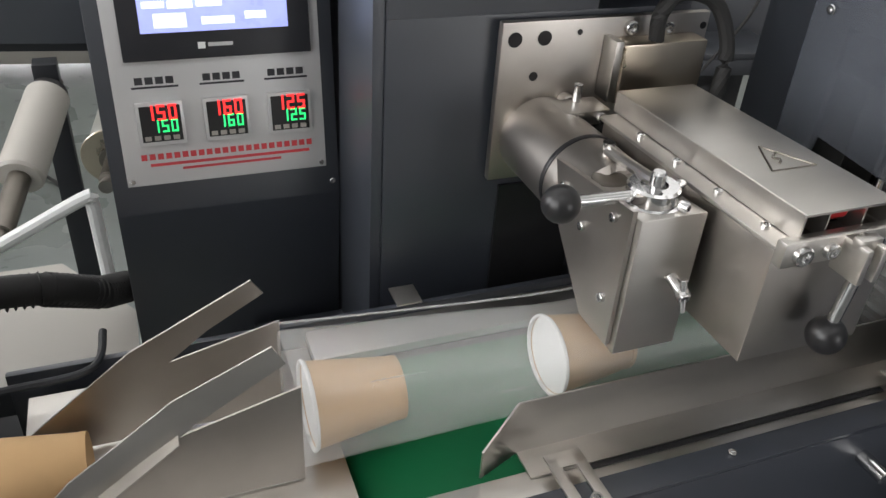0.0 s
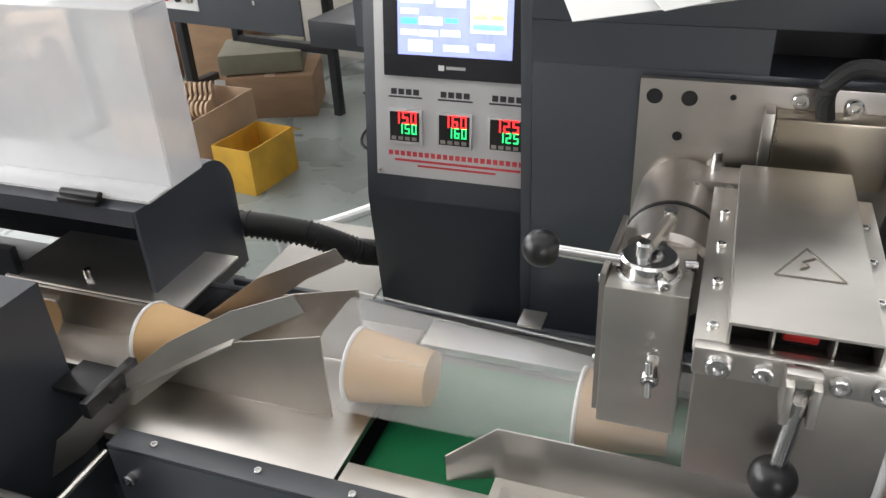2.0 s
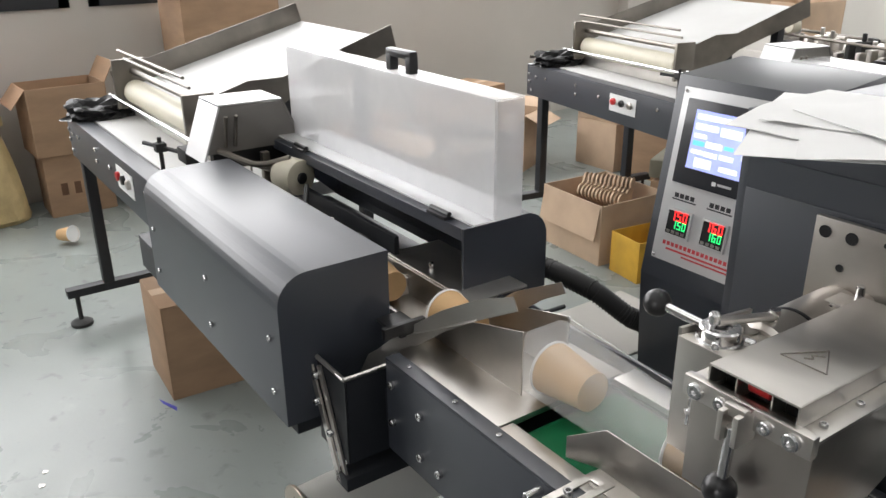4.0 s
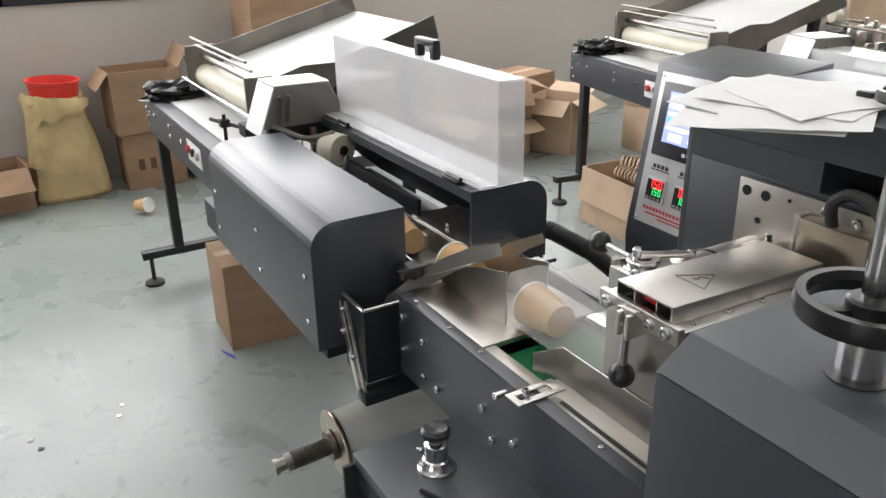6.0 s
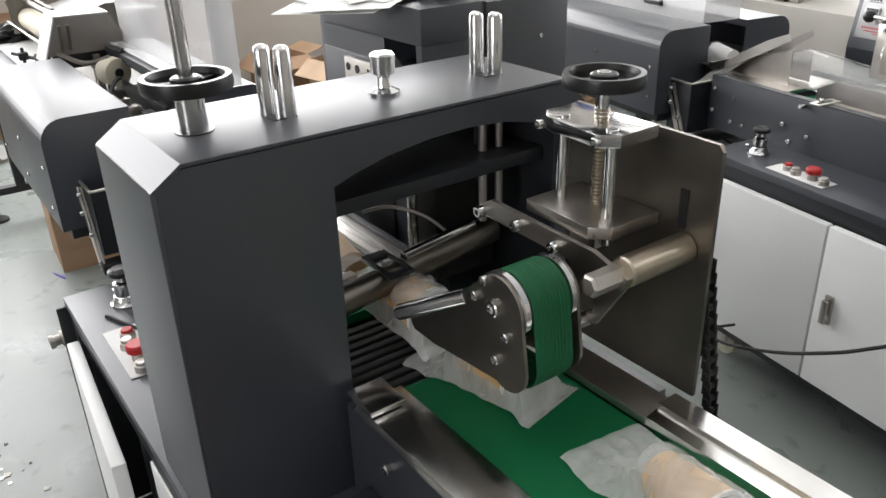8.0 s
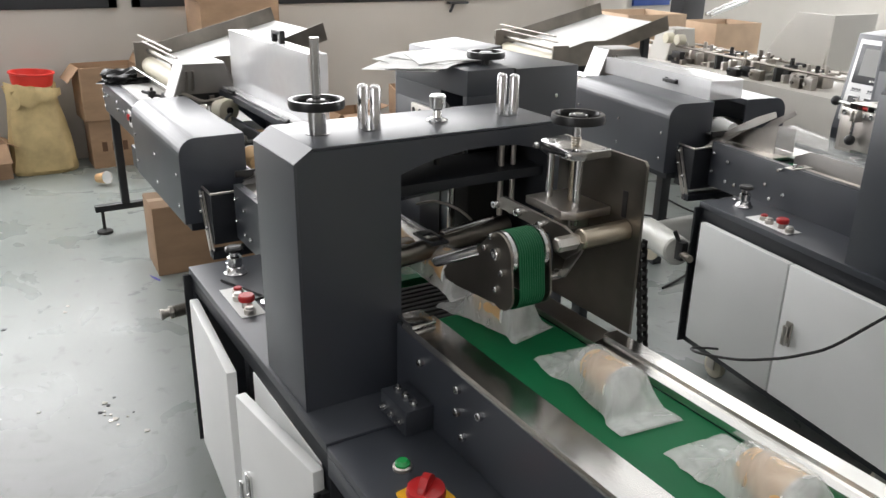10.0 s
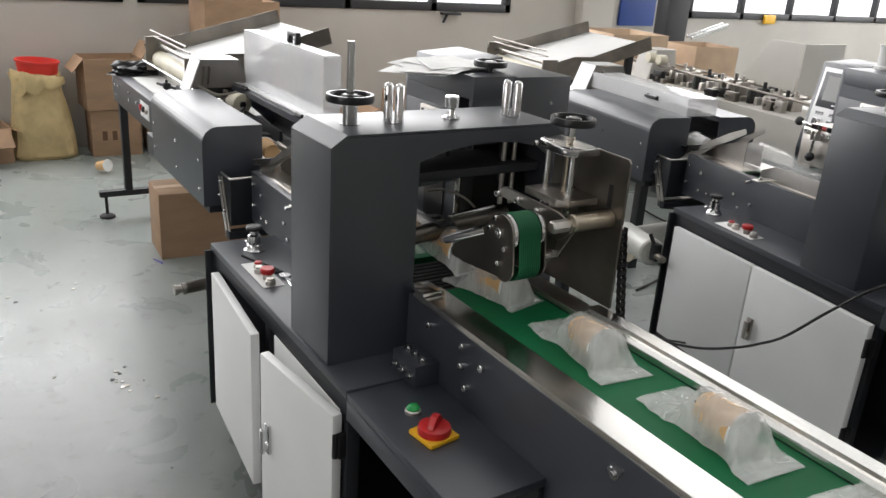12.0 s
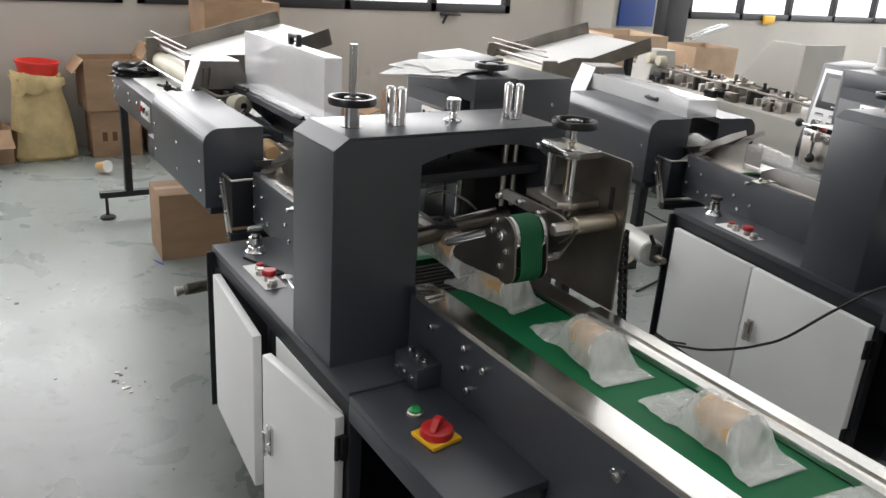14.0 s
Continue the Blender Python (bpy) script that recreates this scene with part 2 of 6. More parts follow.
def turned(profile, at, axis="z", seg=24):
    """A body of revolution: profile rows (radius, height along axis) from the point at."""
    bm = bmesh.new()
    at = Vector(at)
    d = Vector(axis) if not isinstance(axis, str) else Vector({"x": (1, 0, 0), "y": (0, 1, 0), "z": (0, 0, 1)}[axis])
    d.normalize()
    q = d.to_track_quat("Z", "Y")
    rings = []
    for r, h in profile:
        rings.append([bm.verts.new(at + q @ Vector((max(r, 1e-5) * math.cos(i * math.tau / seg), max(r, 1e-5) * math.sin(i * math.tau / seg), h)))
                      for i in range(seg)])
    for a, b in zip(rings, rings[1:]):
        for i in range(seg):
            bm.faces.new((a[i], a[(i + 1) % seg], b[(i + 1) % seg], b[i]))
    bm.faces.new(rings[0][::-1])
    bm.faces.new(rings[-1])
    bmesh.ops.recalc_face_normals(bm, faces=bm.faces)
    return bm


def rod(p0, p1, r, seg=14, r1=None):
    p0, p1 = Vector(p0), Vector(p1)
    h = (p1 - p0).length
    r1 = r if r1 is None else r1
    c = min(r, r1) * 0.12
    return turned([(r - c, 0), (r, c), (r1, h - c), (r1 - c, h)], p0, p1 - p0, seg)


def tube(points, r, seg=8):
    """A round bar or cable along points, smoothed."""
    pts = [Vector(p) for p in points]
    fine = []
    for i in range(len(pts) - 1):
        p0, p1, p2, p3 = pts[max(i - 1, 0)], pts[i], pts[i + 1], pts[min(i + 2, len(pts) - 1)]
        for k in range(6):
            t = k / 6
            fine.append(0.5 * ((2 * p1) + (p2 - p0) * t + (2 * p0 - 5 * p1 + 4 * p2 - p3) * t * t + (3 * p1 - p0 - 3 * p2 + p3) * t ** 3))
    fine.append(pts[-1])
    bm = bmesh.new()
    rings = []
    for i, p in enumerate(fine):
        d = (fine[min(i + 1, len(fine) - 1)] - fine[max(i - 1, 0)]).normalized()
        side = d.cross(Vector((0.13, 0.21, 1))).normalized()
        up = side.cross(d)
        rings.append([bm.verts.new(p + r * (math.cos(a * math.tau / seg) * side + math.sin(a * math.tau / seg) * up)) for a in range(seg)])
    for a, b in zip(rings, rings[1:]):
        for i in range(seg):
            bm.faces.new((a[i], a[(i + 1) % seg], b[(i + 1) % seg], b[i]))
    bm.faces.new(rings[0][::-1])
    bm.faces.new(rings[-1])
    bmesh.ops.recalc_face_normals(bm, faces=bm.faces)
    return bm


def sheet(rows, thick=0.0015):
    """A bent sheet through rows of points, with thickness."""
    bm = bmesh.new()
    grid = [[bm.verts.new(p) for p in row] for row in rows]
    for a, b in zip(grid, grid[1:]):
        for i in range(len(a) - 1):
            bm.faces.new((a[i], a[i + 1], b[i + 1], b[i]))
    bmesh.ops.recalc_face_normals(bm, faces=bm.faces)
    if thick:
        bmesh.ops.solidify(bm, geom=list(bm.faces), thickness=thick)
    return bm


def join(*bms):
    out = bmesh.new()
    for b in bms:
        me = bpy.data.meshes.new("tmp")
        b.to_mesh(me)
        b.free()
        out.from_mesh(me)
        bpy.data.meshes.remove(me)
    return out


def spun(bm, about, axis, degrees):
    bmesh.ops.rotate(bm, verts=bm.verts, cent=about, matrix=Matrix.Rotation(radians(degrees), 3, axis))
    return bm


def base_of(ob):
    p = Vector((0, 0, 0))
    while ob:
        p = p + ob.location
        ob = ob.parent
    return p


def as_object(name, bm, material, shift, smooth=True):
    me = bpy.data.meshes.new(name)
    bmesh.ops.translate(bm, verts=bm.verts, vec=-shift)
    bm.to_mesh(me)
    bm.free()
    me.materials.append(material)
    if smooth:
        me.polygons.foreach_set("use_smooth", [True] * len(me.polygons))
        me.set_sharp_from_angle(angle=radians(32))
    return new(name, me)


def part(name, bm, material, parent, label=""):
    ob = as_object(name, bm, material, base_of(parent))
    ob.parent = parent
    if label:
        ob["label"] = label
    return ob


def thing(name, at, label, category, group=""):
    ob = new(name)
    ob.location = at
    ob.empty_display_size = 0.05
    return tagged(ob, label, category, group)


def solo(name, bm, material, label, category, at=None, group="", kind=""):
    """A thing that is one mesh."""
    lo = Vector([min(v.co[i] for v in bm.verts) for i in range(3)])
    hi = Vector([max(v.co[i] for v in bm.verts) for i in range(3)])
    at = Vector(((lo.x + hi.x) / 2, (lo.y + hi.y) / 2, lo.z)) if at is None else Vector(at)
    ob = as_object(name, bm, material, at)
    ob.location = at
    return tagged(ob, label, category, group, kind)


def bolt(p, d, r=0.006, h=0.006):
    """A socket screw head at p, facing along d."""
    return turned([(r, 0), (r, h * 0.8), (r * 0.85, h), (r * 0.55, h), (r * 0.5, h * 0.45)], p, Vector(d), 12)


def bolts(parent, pts, d, r=0.006, h=0.006, material=None):
    for p in pts:
        part("screw", bolt(p, d, r, h), material or CHROME, parent)


def rounded(y0, y1, z0, z1, r, corners, n=7):
    """A box outline in two axes with some corners rounded: corners names of 'a' (y0,z0), 'b' (y1,z0), 'c' (y1,z1), 'd' (y0,z1)."""
    out = []
    for key, cy, cz, sy, sz, a0 in (("a", y0, z0, 1, 1, 180), ("b", y1, z0, -1, 1, 270), ("c", y1, z1, -1, -1, 0), ("d", y0, z1, 1, -1, 90)):
        if key in corners:
            for i in range(n + 1):
                a = radians(a0 + 90 * i / n)
                out.append((cy + sy * r + r * math.cos(a), cz + sz * r + r * math.sin(a)))
        else:
            out.append((cy, cz))
    return out

# ---- the hall ----
X0, X1, Y0, Y1, H = -3.95, 11.0, -9.0, 12.0, 4.6


def structure(name, bm, material, label, at=(0, 0, 0)):
    ob = as_object(name, bm, material, Vector(at))
    ob.location = at
    return tagged(ob, label, name.split("_")[0], kind="structure")


structure("floor", box(X0 - 0.3, X1 + 0.3, Y0 - 0.3, Y1 + 0.3, -0.12, 0.0, 0), FLOOR, "worn grey-green epoxy factory floor with scuffs")
structure("ceiling", box(X0 - 0.3, X1 + 0.3, Y0 - 0.3, Y1 + 0.3, H, H + 0.15, 0), CEILING_MAT, "plain white ceiling of the factory hall")
structure("wall_east", box(X1, X1 + 0.24, Y0 - 0.24, Y1 + 0.24, 0, H, 0), WALL, "plain plastered wall")
SILL, HEAD = 1.06, 3.6
WINDOWS = [(-3.2, 0.85), (0.95, 4.38), (6.85, 11.4)]


def wall_with_windows(name, spans, lo, hi, place):
    """A wall along one axis with window openings through it; place maps (along, depth, z) ranges to a box."""
    bms = [place(lo, hi, 0, SILL), place(lo, hi, HEAD, H)]
    edge = lo
    for a, b in spans:
        bms.append(place(edge, a, SILL, HEAD))
        edge = b
    bms.append(place(edge, hi, SILL, HEAD))
    return structure(name, join(*bms), WALL, "off-white plastered wall with a band of windows")


wall_with_windows("wall_west", WINDOWS, Y0, Y1, lambda a, b, c, d: box(X0 - 0.24, X0, a, b, c, d, 0))
# unseen windows, added to put a broad sheen on tops and steel
NORTH_ADDED = [(-3.4, 0.6), (1.2, 5.6)]
wall_with_windows("wall_north", NORTH_ADDED, X0, X1, lambda a, b, c, d: box(a, b, Y1, Y1 + 0.24, c, d, 0))
# unseen window, added to brighten the doors and working-side faces
SOUTH_ADDED = [(2.6, 6.4)]
wall_with_windows("wall_south", SOUTH_ADDED, X0, X1, lambda a, b, c, d: box(a, b, Y0 - 0.24, Y0, c, d, 0))
structure("pillar_west", box(X0, X0 + 0.12, 5.2, 5.62, 0, H, 0.004), WALL, "shallow plastered pillar on the wall")


def daylight(name, a, b, axis, fixed, inward):
    lamp = bpy.data.lights.new(name, "AREA")
    lamp.shape, lamp.size, lamp.size_y = "RECTANGLE", b - a - 0.1, HEAD - SILL - 0.1
    lamp.energy = WINDOW * math.pi * lamp.size * lamp.size_y
    lamp.color = (1.0, 0.985, 0.995)
    ob = new(name, lamp)
    mid = (a + b) / 2, (SILL + HEAD) / 2
    eye = Vector((fixed, mid[0], mid[1])) if axis == "x" else Vector((mid[0], fixed, mid[1]))
    ob.matrix_world = look(eye, eye + Vector(inward))


GLOW = mat("bright_frosted_daylight", (0.95, 0.97, 1.0), 0.6, emit=1.3)
k = 0
# the north and south windows are unseen additions for light
for spans, axis, wall_y, out in ((WINDOWS, "x", 0, 1), (NORTH_ADDED, "y", Y1, 1), (SOUTH_ADDED, "y", Y0, -1)):
    for a, b in spans:
        k += 1
        w = thing("window_%d" % k, (X0 - 0.1, a, SILL) if axis == "x" else (a, wall_y + out * 0.1, SILL),
                  "wide window with dark metal frame and bright frosted panes", "window")
        w["kind"] = "structure"

        def bar(u0, u1, z0, z1, d0=-0.06, d1=0.015):
            if axis == "x":
                return box(X0 + d0, X0 + d1, u0, u1, z0, z1, 0.003)
            return box(u0, u1, *sorted((wall_y - out * d1, wall_y - out * d0)), z0, z1, 0.003)
        n = max(2, round((b - a) / 0.85))
        fr = [bar(a, b, SILL, SILL + 0.075), bar(a, b, HEAD - 0.06, HEAD), bar(a, a + 0.06, SILL, HEAD), bar(b - 0.06, b, SILL, HEAD)]
        fr += [bar(a + (b - a) * i / n - 0.03, a + (b - a) * i / n + 0.03, SILL, HEAD) for i in range(1, n)]
        part("window_frame", join(*fr), DARK_FRAME, w)
        for i in range(n):
            part("pane", bar(a + (b - a) * i / n, a + (b - a) * (i + 1) / n, SILL, HEAD, -0.16, -0.15), GLOW, w)
        daylight("window_daylight", a, b, axis, X0 + 0.03 if axis == "x" else wall_y - out * 0.03, (1, 0, 0) if axis == "x" else (0, -out, 0))

# ceiling lights: assumed, out of view, made large for a broad sheen on the tops
for cx in (-2.2, 1.0, 4.2):
    for cy in (-1.6, 2.0, 5.6):
        f = thing("ceiling_light", (cx, cy, H - 0.12), "assumed large flat white ceiling light panel out of view", "ceiling light", "ceiling lights")
        part("housing", box(cx - 1.22, cx + 1.22, cy - 0.57, cy + 0.57, H - 0.06, H - 0.001, 0.005), WHITE_PAINT, f)
        la = bpy.data.lights.new("ceiling_lamp", "AREA")
        la.shape, la.size, la.size_y, la.energy, la.color = "RECTANGLE", 2.4, 1.1, LAMP, (1.0, 0.97, 0.96)
        lo = new("ceiling_lamp", la)
        lo.matrix_world = look((cx, cy, H - 0.07), (cx, cy + 1e-4, 0))

# ---- the packing machine, unit by unit ----
MACHINE = []  # the units that a second machine shares


def unit(*a, **k):
    ob = thing(*a, **k)
    MACHINE.append(ob)
    return ob


def base_cabinet():
    c = unit("base_cabinet", (0.7, 0.6, 0), "dark grey steel machine cabinet on castors with white doors", "cabinet")
    part("worktop", box(0.24, 1.2, 0.25, 0.97, 0.655, 0.677, 0.003), SLATE, c)
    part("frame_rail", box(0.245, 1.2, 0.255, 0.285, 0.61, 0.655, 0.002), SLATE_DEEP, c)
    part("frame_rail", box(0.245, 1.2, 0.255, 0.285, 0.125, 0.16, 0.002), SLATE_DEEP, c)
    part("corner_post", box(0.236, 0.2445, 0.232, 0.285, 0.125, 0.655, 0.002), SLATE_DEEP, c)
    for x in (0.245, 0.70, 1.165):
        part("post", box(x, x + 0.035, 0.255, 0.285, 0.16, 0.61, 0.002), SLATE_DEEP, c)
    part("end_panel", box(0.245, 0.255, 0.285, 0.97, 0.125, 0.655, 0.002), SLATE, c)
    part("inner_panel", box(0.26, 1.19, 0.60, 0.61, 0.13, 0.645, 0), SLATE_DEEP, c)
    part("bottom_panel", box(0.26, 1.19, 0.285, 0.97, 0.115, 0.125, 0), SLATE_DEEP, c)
    part("back_panel", box(0.26, 1.2, 0.96, 0.97, 0.13, 0.645, 0), SLATE, c)
    # the shelf that carries the switch
    part("shelf", box(1.2025, 1.62, 0.25, 0.446, 0.655, 0.673, 0.003), SLATE, c)
    part("shelf_lip", box(1.2025, 1.62, 0.25, 0.258, 0.61, 0.655, 0.002), SLATE, c)
    part("shelf_back", box(1.2025, 1.62, 0.43, 0.44, 0.13, 0.655, 0), SLATE_DEEP, c)
    for x, y in ((0.34, 0.34), (1.1, 0.34), (0.34, 0.88), (1.1, 0.88)):
        k = part("castor", join(box(x - 0.03, x + 0.03, y - 0.03, y + 0.03, 0.105, 0.115, 0.002), box(x - 0.02, x + 0.02, y - 0.024, y - 0.019, 0.04, 0.105, 0.001),
                                box(x - 0.02, x + 0.02, y + 0.019, y + 0.024, 0.04, 0.105, 0.001)), STEEL_DULL, c)
        part("wheel", turned([(0.036, -0.016), (0.045, -0.011), (0.045, 0.011), (0.036, 0.016)], (x, y, 0.046), "y"), NYLON, k)
    return c


def cabinet_door(c, hinge, length, swing, flip, handle, other=None):
    """A folded steel door on the cabinet's front. flip: hinged at its far x end."""
    s = -1 if flip else 1
    x0, x1 = sorted((hinge, hinge + s * length))
    d = part("door", box(x0, x1, 0.226, 0.250, 0.165, 0.615, 0.004), WHITE_PAINT, c)
    hs = []
    for z in (0.24, 0.54):
        hs.append(part("hinge", join(box(hinge - 0.012, hinge + 0.012, 0.236, 0.262, z - 0.03, z + 0.03, 0.003), rod((hinge, 0.232, z - 0.03), (hinge, 0.232, z + 0.03), 0.006)), BLACK, d))
    hx = hinge + s * (length - 0.045)
    if handle is not None:
        hs.append(part("handle", join(box(hx - 0.012, hx + 0.012, 0.218, 0.226, 0.36, 0.44, 0.004), rod((hx, 0.219, 0.38), (hx, 0.205, 0.38), 0.010),
                                  box(hx - 0.008, hx + 0.008, 0.203, 0.211, 0.365, 0.43, 0.003)), CHROME if handle else STEEL_DULL, d))
    base = base_of(c)
    pivot = Vector((hinge, 0.25, 0)) - base
    m = Matrix.Translation(pivot) @ Matrix.Rotation(radians(swing), 4, "Z") @ Matrix.Translation(-pivot)
    if other:
        d.parent = other
    d.matrix_local = m
    return d


def output_conveyor():
    c = unit("output_conveyor", (1.7, 0.6, 0.66), "green belt conveyor with polished steel rails and dark side plates", "conveyor")
    part("side_plate", box(1.10, 2.42, 0.446, 0.456, 0.60, 0.828, 0.002), SLATE, c)
    part("side_plate", box(1.10, 2.42, 0.765, 0.775, 0.60, 0.828, 0.002), SLATE, c)
    part("rail", prism([(0.446, 0.829), (0.450, 0.836), (0.517, 0.836), (0.517, 0.822), (0.446, 0.825)], "x", 1.12, 2.42), RAIL, c, "polished stainless rail")
    part("rail", prism([(0.720, 0.822), (0.722, 0.834), (0.742, 0.838), (0.742, 0.846), (0.775, 0.846), (0.775, 0.822)], "x", 1.36, 2.42), RAIL, c, "polished stainless rail")
    part("rail", box(1.02, 1.36, 0.720, 0.775, 0.822, 0.834, 0.001), STEEL_DULL, c)
    part("rail_end", box(1.10, 1.16, 0.447, 0.50, 0.838, 0.846, 0.002), CHROME, c)
    part("belt", join(box(1.115, 2.42, 0.5185, 0.7195, 0.800, 0.820, 0), rod((1.115, 0.5185, 0.8), (1.115, 0.7195, 0.8), 0.020, 20)), GREEN_BELT, c, "smooth green belt")
    part("bed", box(1.13, 2.42, 0.457, 0.764, 0.72, 0.78, 0), SLATE_DEEP, c)
    bolts(c, [(1.20, 0.446, 0.79), (1.33, 0.446, 0.80), (1.33, 0.446, 0.755), (1.40, 0.446, 0.785), (1.35, 0.446, 0.715), (1.77, 0.446, 0.79)], (0, -1, 0), 0.008, 0.009)
    bp = part("bearing_block", box(1.147, 1.247, 0.386, 0.446, 0.6735, 0.724, 0.003), SLATE, c, "dark block with six studs")
    for x in (1.168, 1.199, 1.230):
        nut = [(0.0085, 0), (0.0085, 0.006), (0.0045, 0.007), (0.0045, 0.014)]
        part("nut", turned(nut, (x, 0.412, 0.724), (0, 0, 1), 6), CHROME, bp)
        part("nut", turned(nut, (x, 0.386, 0.698), (0, -1, 0), 6), CHROME, bp)
    part("adjuster", join(rod((1.785, 0.446, 0.795), (1.785, 0.425, 0.795), 0.006), turned([(0.011, 0), (0.011, 0.008)], (1.785, 0.437, 0.795), (0, -1, 0), 6)), CHROME, c)
    return c


def former_table():
    c = unit("former_table", (0.4, 0.6, 0.66), "long machine bed with dark side plates and stainless top", "machine bed")
    part("side_plate", box(0.03, 0.885, 0.452, 0.460, 0.66, 0.826, 0.002), SLATE, c)
    part("side_plate", box(-0.02, 0.885, 0.765, 0.773, 0.66, 0.826, 0.002), SLATE, c)
    part("flange", box(0.03, 0.885, 0.452, 0.478, 0.8265, 0.831, 0.001), SLATE, c)
    part("top_sheet", box(0.0, 0.266, 0.478, 0.74, 0.806, 0.816, 0.001), STEEL, c, "brushed stainless table sheet")
    part("top_sheet", box(0.270, 0.885, 0.478, 0.515, 0.806, 0.816, 0.001), STEEL, c)
    part("top_sheet", box(0.270, 0.885, 0.715, 0.764, 0.806, 0.816, 0.001), STEEL, c)
    part("belt", join(box(0.29, 0.86, 0.520, 0.712, 0.780, 0.798, 0), rod((0.29, 0.520, 0.778), (0.29, 0.712, 0.778), 0.020, 20)), GREEN_BELT, c, "green belt under the film")
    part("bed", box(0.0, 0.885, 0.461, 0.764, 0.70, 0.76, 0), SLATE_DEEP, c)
    g = part("side_guide", join(sheet([[(0.372, 0.520, 0.818), (0.372, 0.520, 0.85)], [(0.416, 0.538, 0.818), (0.416, 0.545, 0.873)], [(0.885, 0.538, 0.818), (0.885, 0.545, 0.873)]], 0.002),
                                box(0.416, 0.885, 0.505, 0.538, 0.8165, 0.8185, 0.0)), STEEL, c, "bent stainless guide plate")
    # black strip laid on the table as the shadow gap along the guide
    part("groove", box(0.468, 0.826, 0.4985, 0.5045, 0.8163, 0.8175, 0), BLACK, g)
    for x in (0.447, 0.845):
        part("slotted_bracket", join(box(x - 0.018, x - 0.007, 0.435, 0.507, 0.832, 0.835, 0.001), box(x + 0.007, x + 0.018, 0.435, 0.507, 0.832, 0.835, 0.001),
                                     box(x - 0.018, x + 0.018, 0.425, 0.436, 0.832, 0.835, 0.001), box(x - 0.018, x + 0.018, 0.495, 0.512, 0.832, 0.835, 0.001)), STEEL, g)
        part("screw", bolt((x, 0.45, 0.834), (0, 0, 1), 0.006, 0.012), CHROME, g)
    bolts(c, [(0.08, 0.465, 0.831), (0.20, 0.465, 0.831), (0.60, 0.465, 0.831), (0.30, 0.465, 0.831)], (0, 0, 1), 0.004, 0.003)
    bolts(c, [(0.05, 0.452, 0.79), (0.05, 0.452, 0.72), (0.13, 0.452, 0.775), (0.13, 0.452, 0.70), (0.18, 0.452, 0.70), (0.33, 0.452, 0.745), (0.36, 0.452, 0.70), (0.42, 0.452, 0.73)], (0, -1, 0), 0.007, 0.007)
    part("adjuster", rod((0.76, 0.452, 0.79), (0.76, 0.420, 0.79), 0.008), CHROME, c)
    part("adjuster", rod((0.40, 0.452, 0.815), (0.40, 0.425, 0.815), 0.006), CHROME, c)
    part("back_tab", box(0.375, 0.405, 0.766, 0.80, 0.826, 0.829, 0.001), STEEL, c)
    return c


def film_former():
    c = unit("film_former", (0.12, 0.62, 0.816), "folded stainless film forming plough", "film former")
    # the two folded walls with swept upper wings
    part("near_wall", prism([(0.0, 0.818), (0.227, 0.818), (0.227, 0.924), (0.13, 0.897), (0.05, 0.870), (0.0, 0.835)], "y", 0.566, 0.568), STEEL_DULL, c)
    part("far_wall", prism([(0.0, 0.818), (0.227, 0.818), (0.227, 0.922), (0.13, 0.897), (0.165, 0.925), (0.215, 0.955), (0.205, 0.970), (0.10, 0.915), (0.0, 0.835)], "y", 0.657, 0.659), STEEL_DULL, c)
    part("wing", sheet([[(0.206, 0.5655, 0.972), (0.216, 0.5655, 0.953)], [(0.13, 0.562, 0.940), (0.143, 0.562, 0.912)], [(0.05, 0.548, 0.893), (0.063, 0.547, 0.862)],
                        [(-0.02, 0.522, 0.838), (-0.006, 0.520, 0.806)], [(-0.07, 0.495, 0.785), (-0.052, 0.492, 0.758)], [(-0.115, 0.465, 0.748), (-0.088, 0.460, 0.733)]], 0.0015), STEEL, c, "long swept stainless wing")
    part("shoulder", sheet([[(-0.03, 0.50, 0.822), (-0.03, 0.566, 0.824)], [(0.05, 0.53, 0.862), (0.05, 0.566, 0.865)], [(0.13, 0.55, 0.905), (0.13, 0.566, 0.91)]], 0.0015), STEEL, c)
    return c


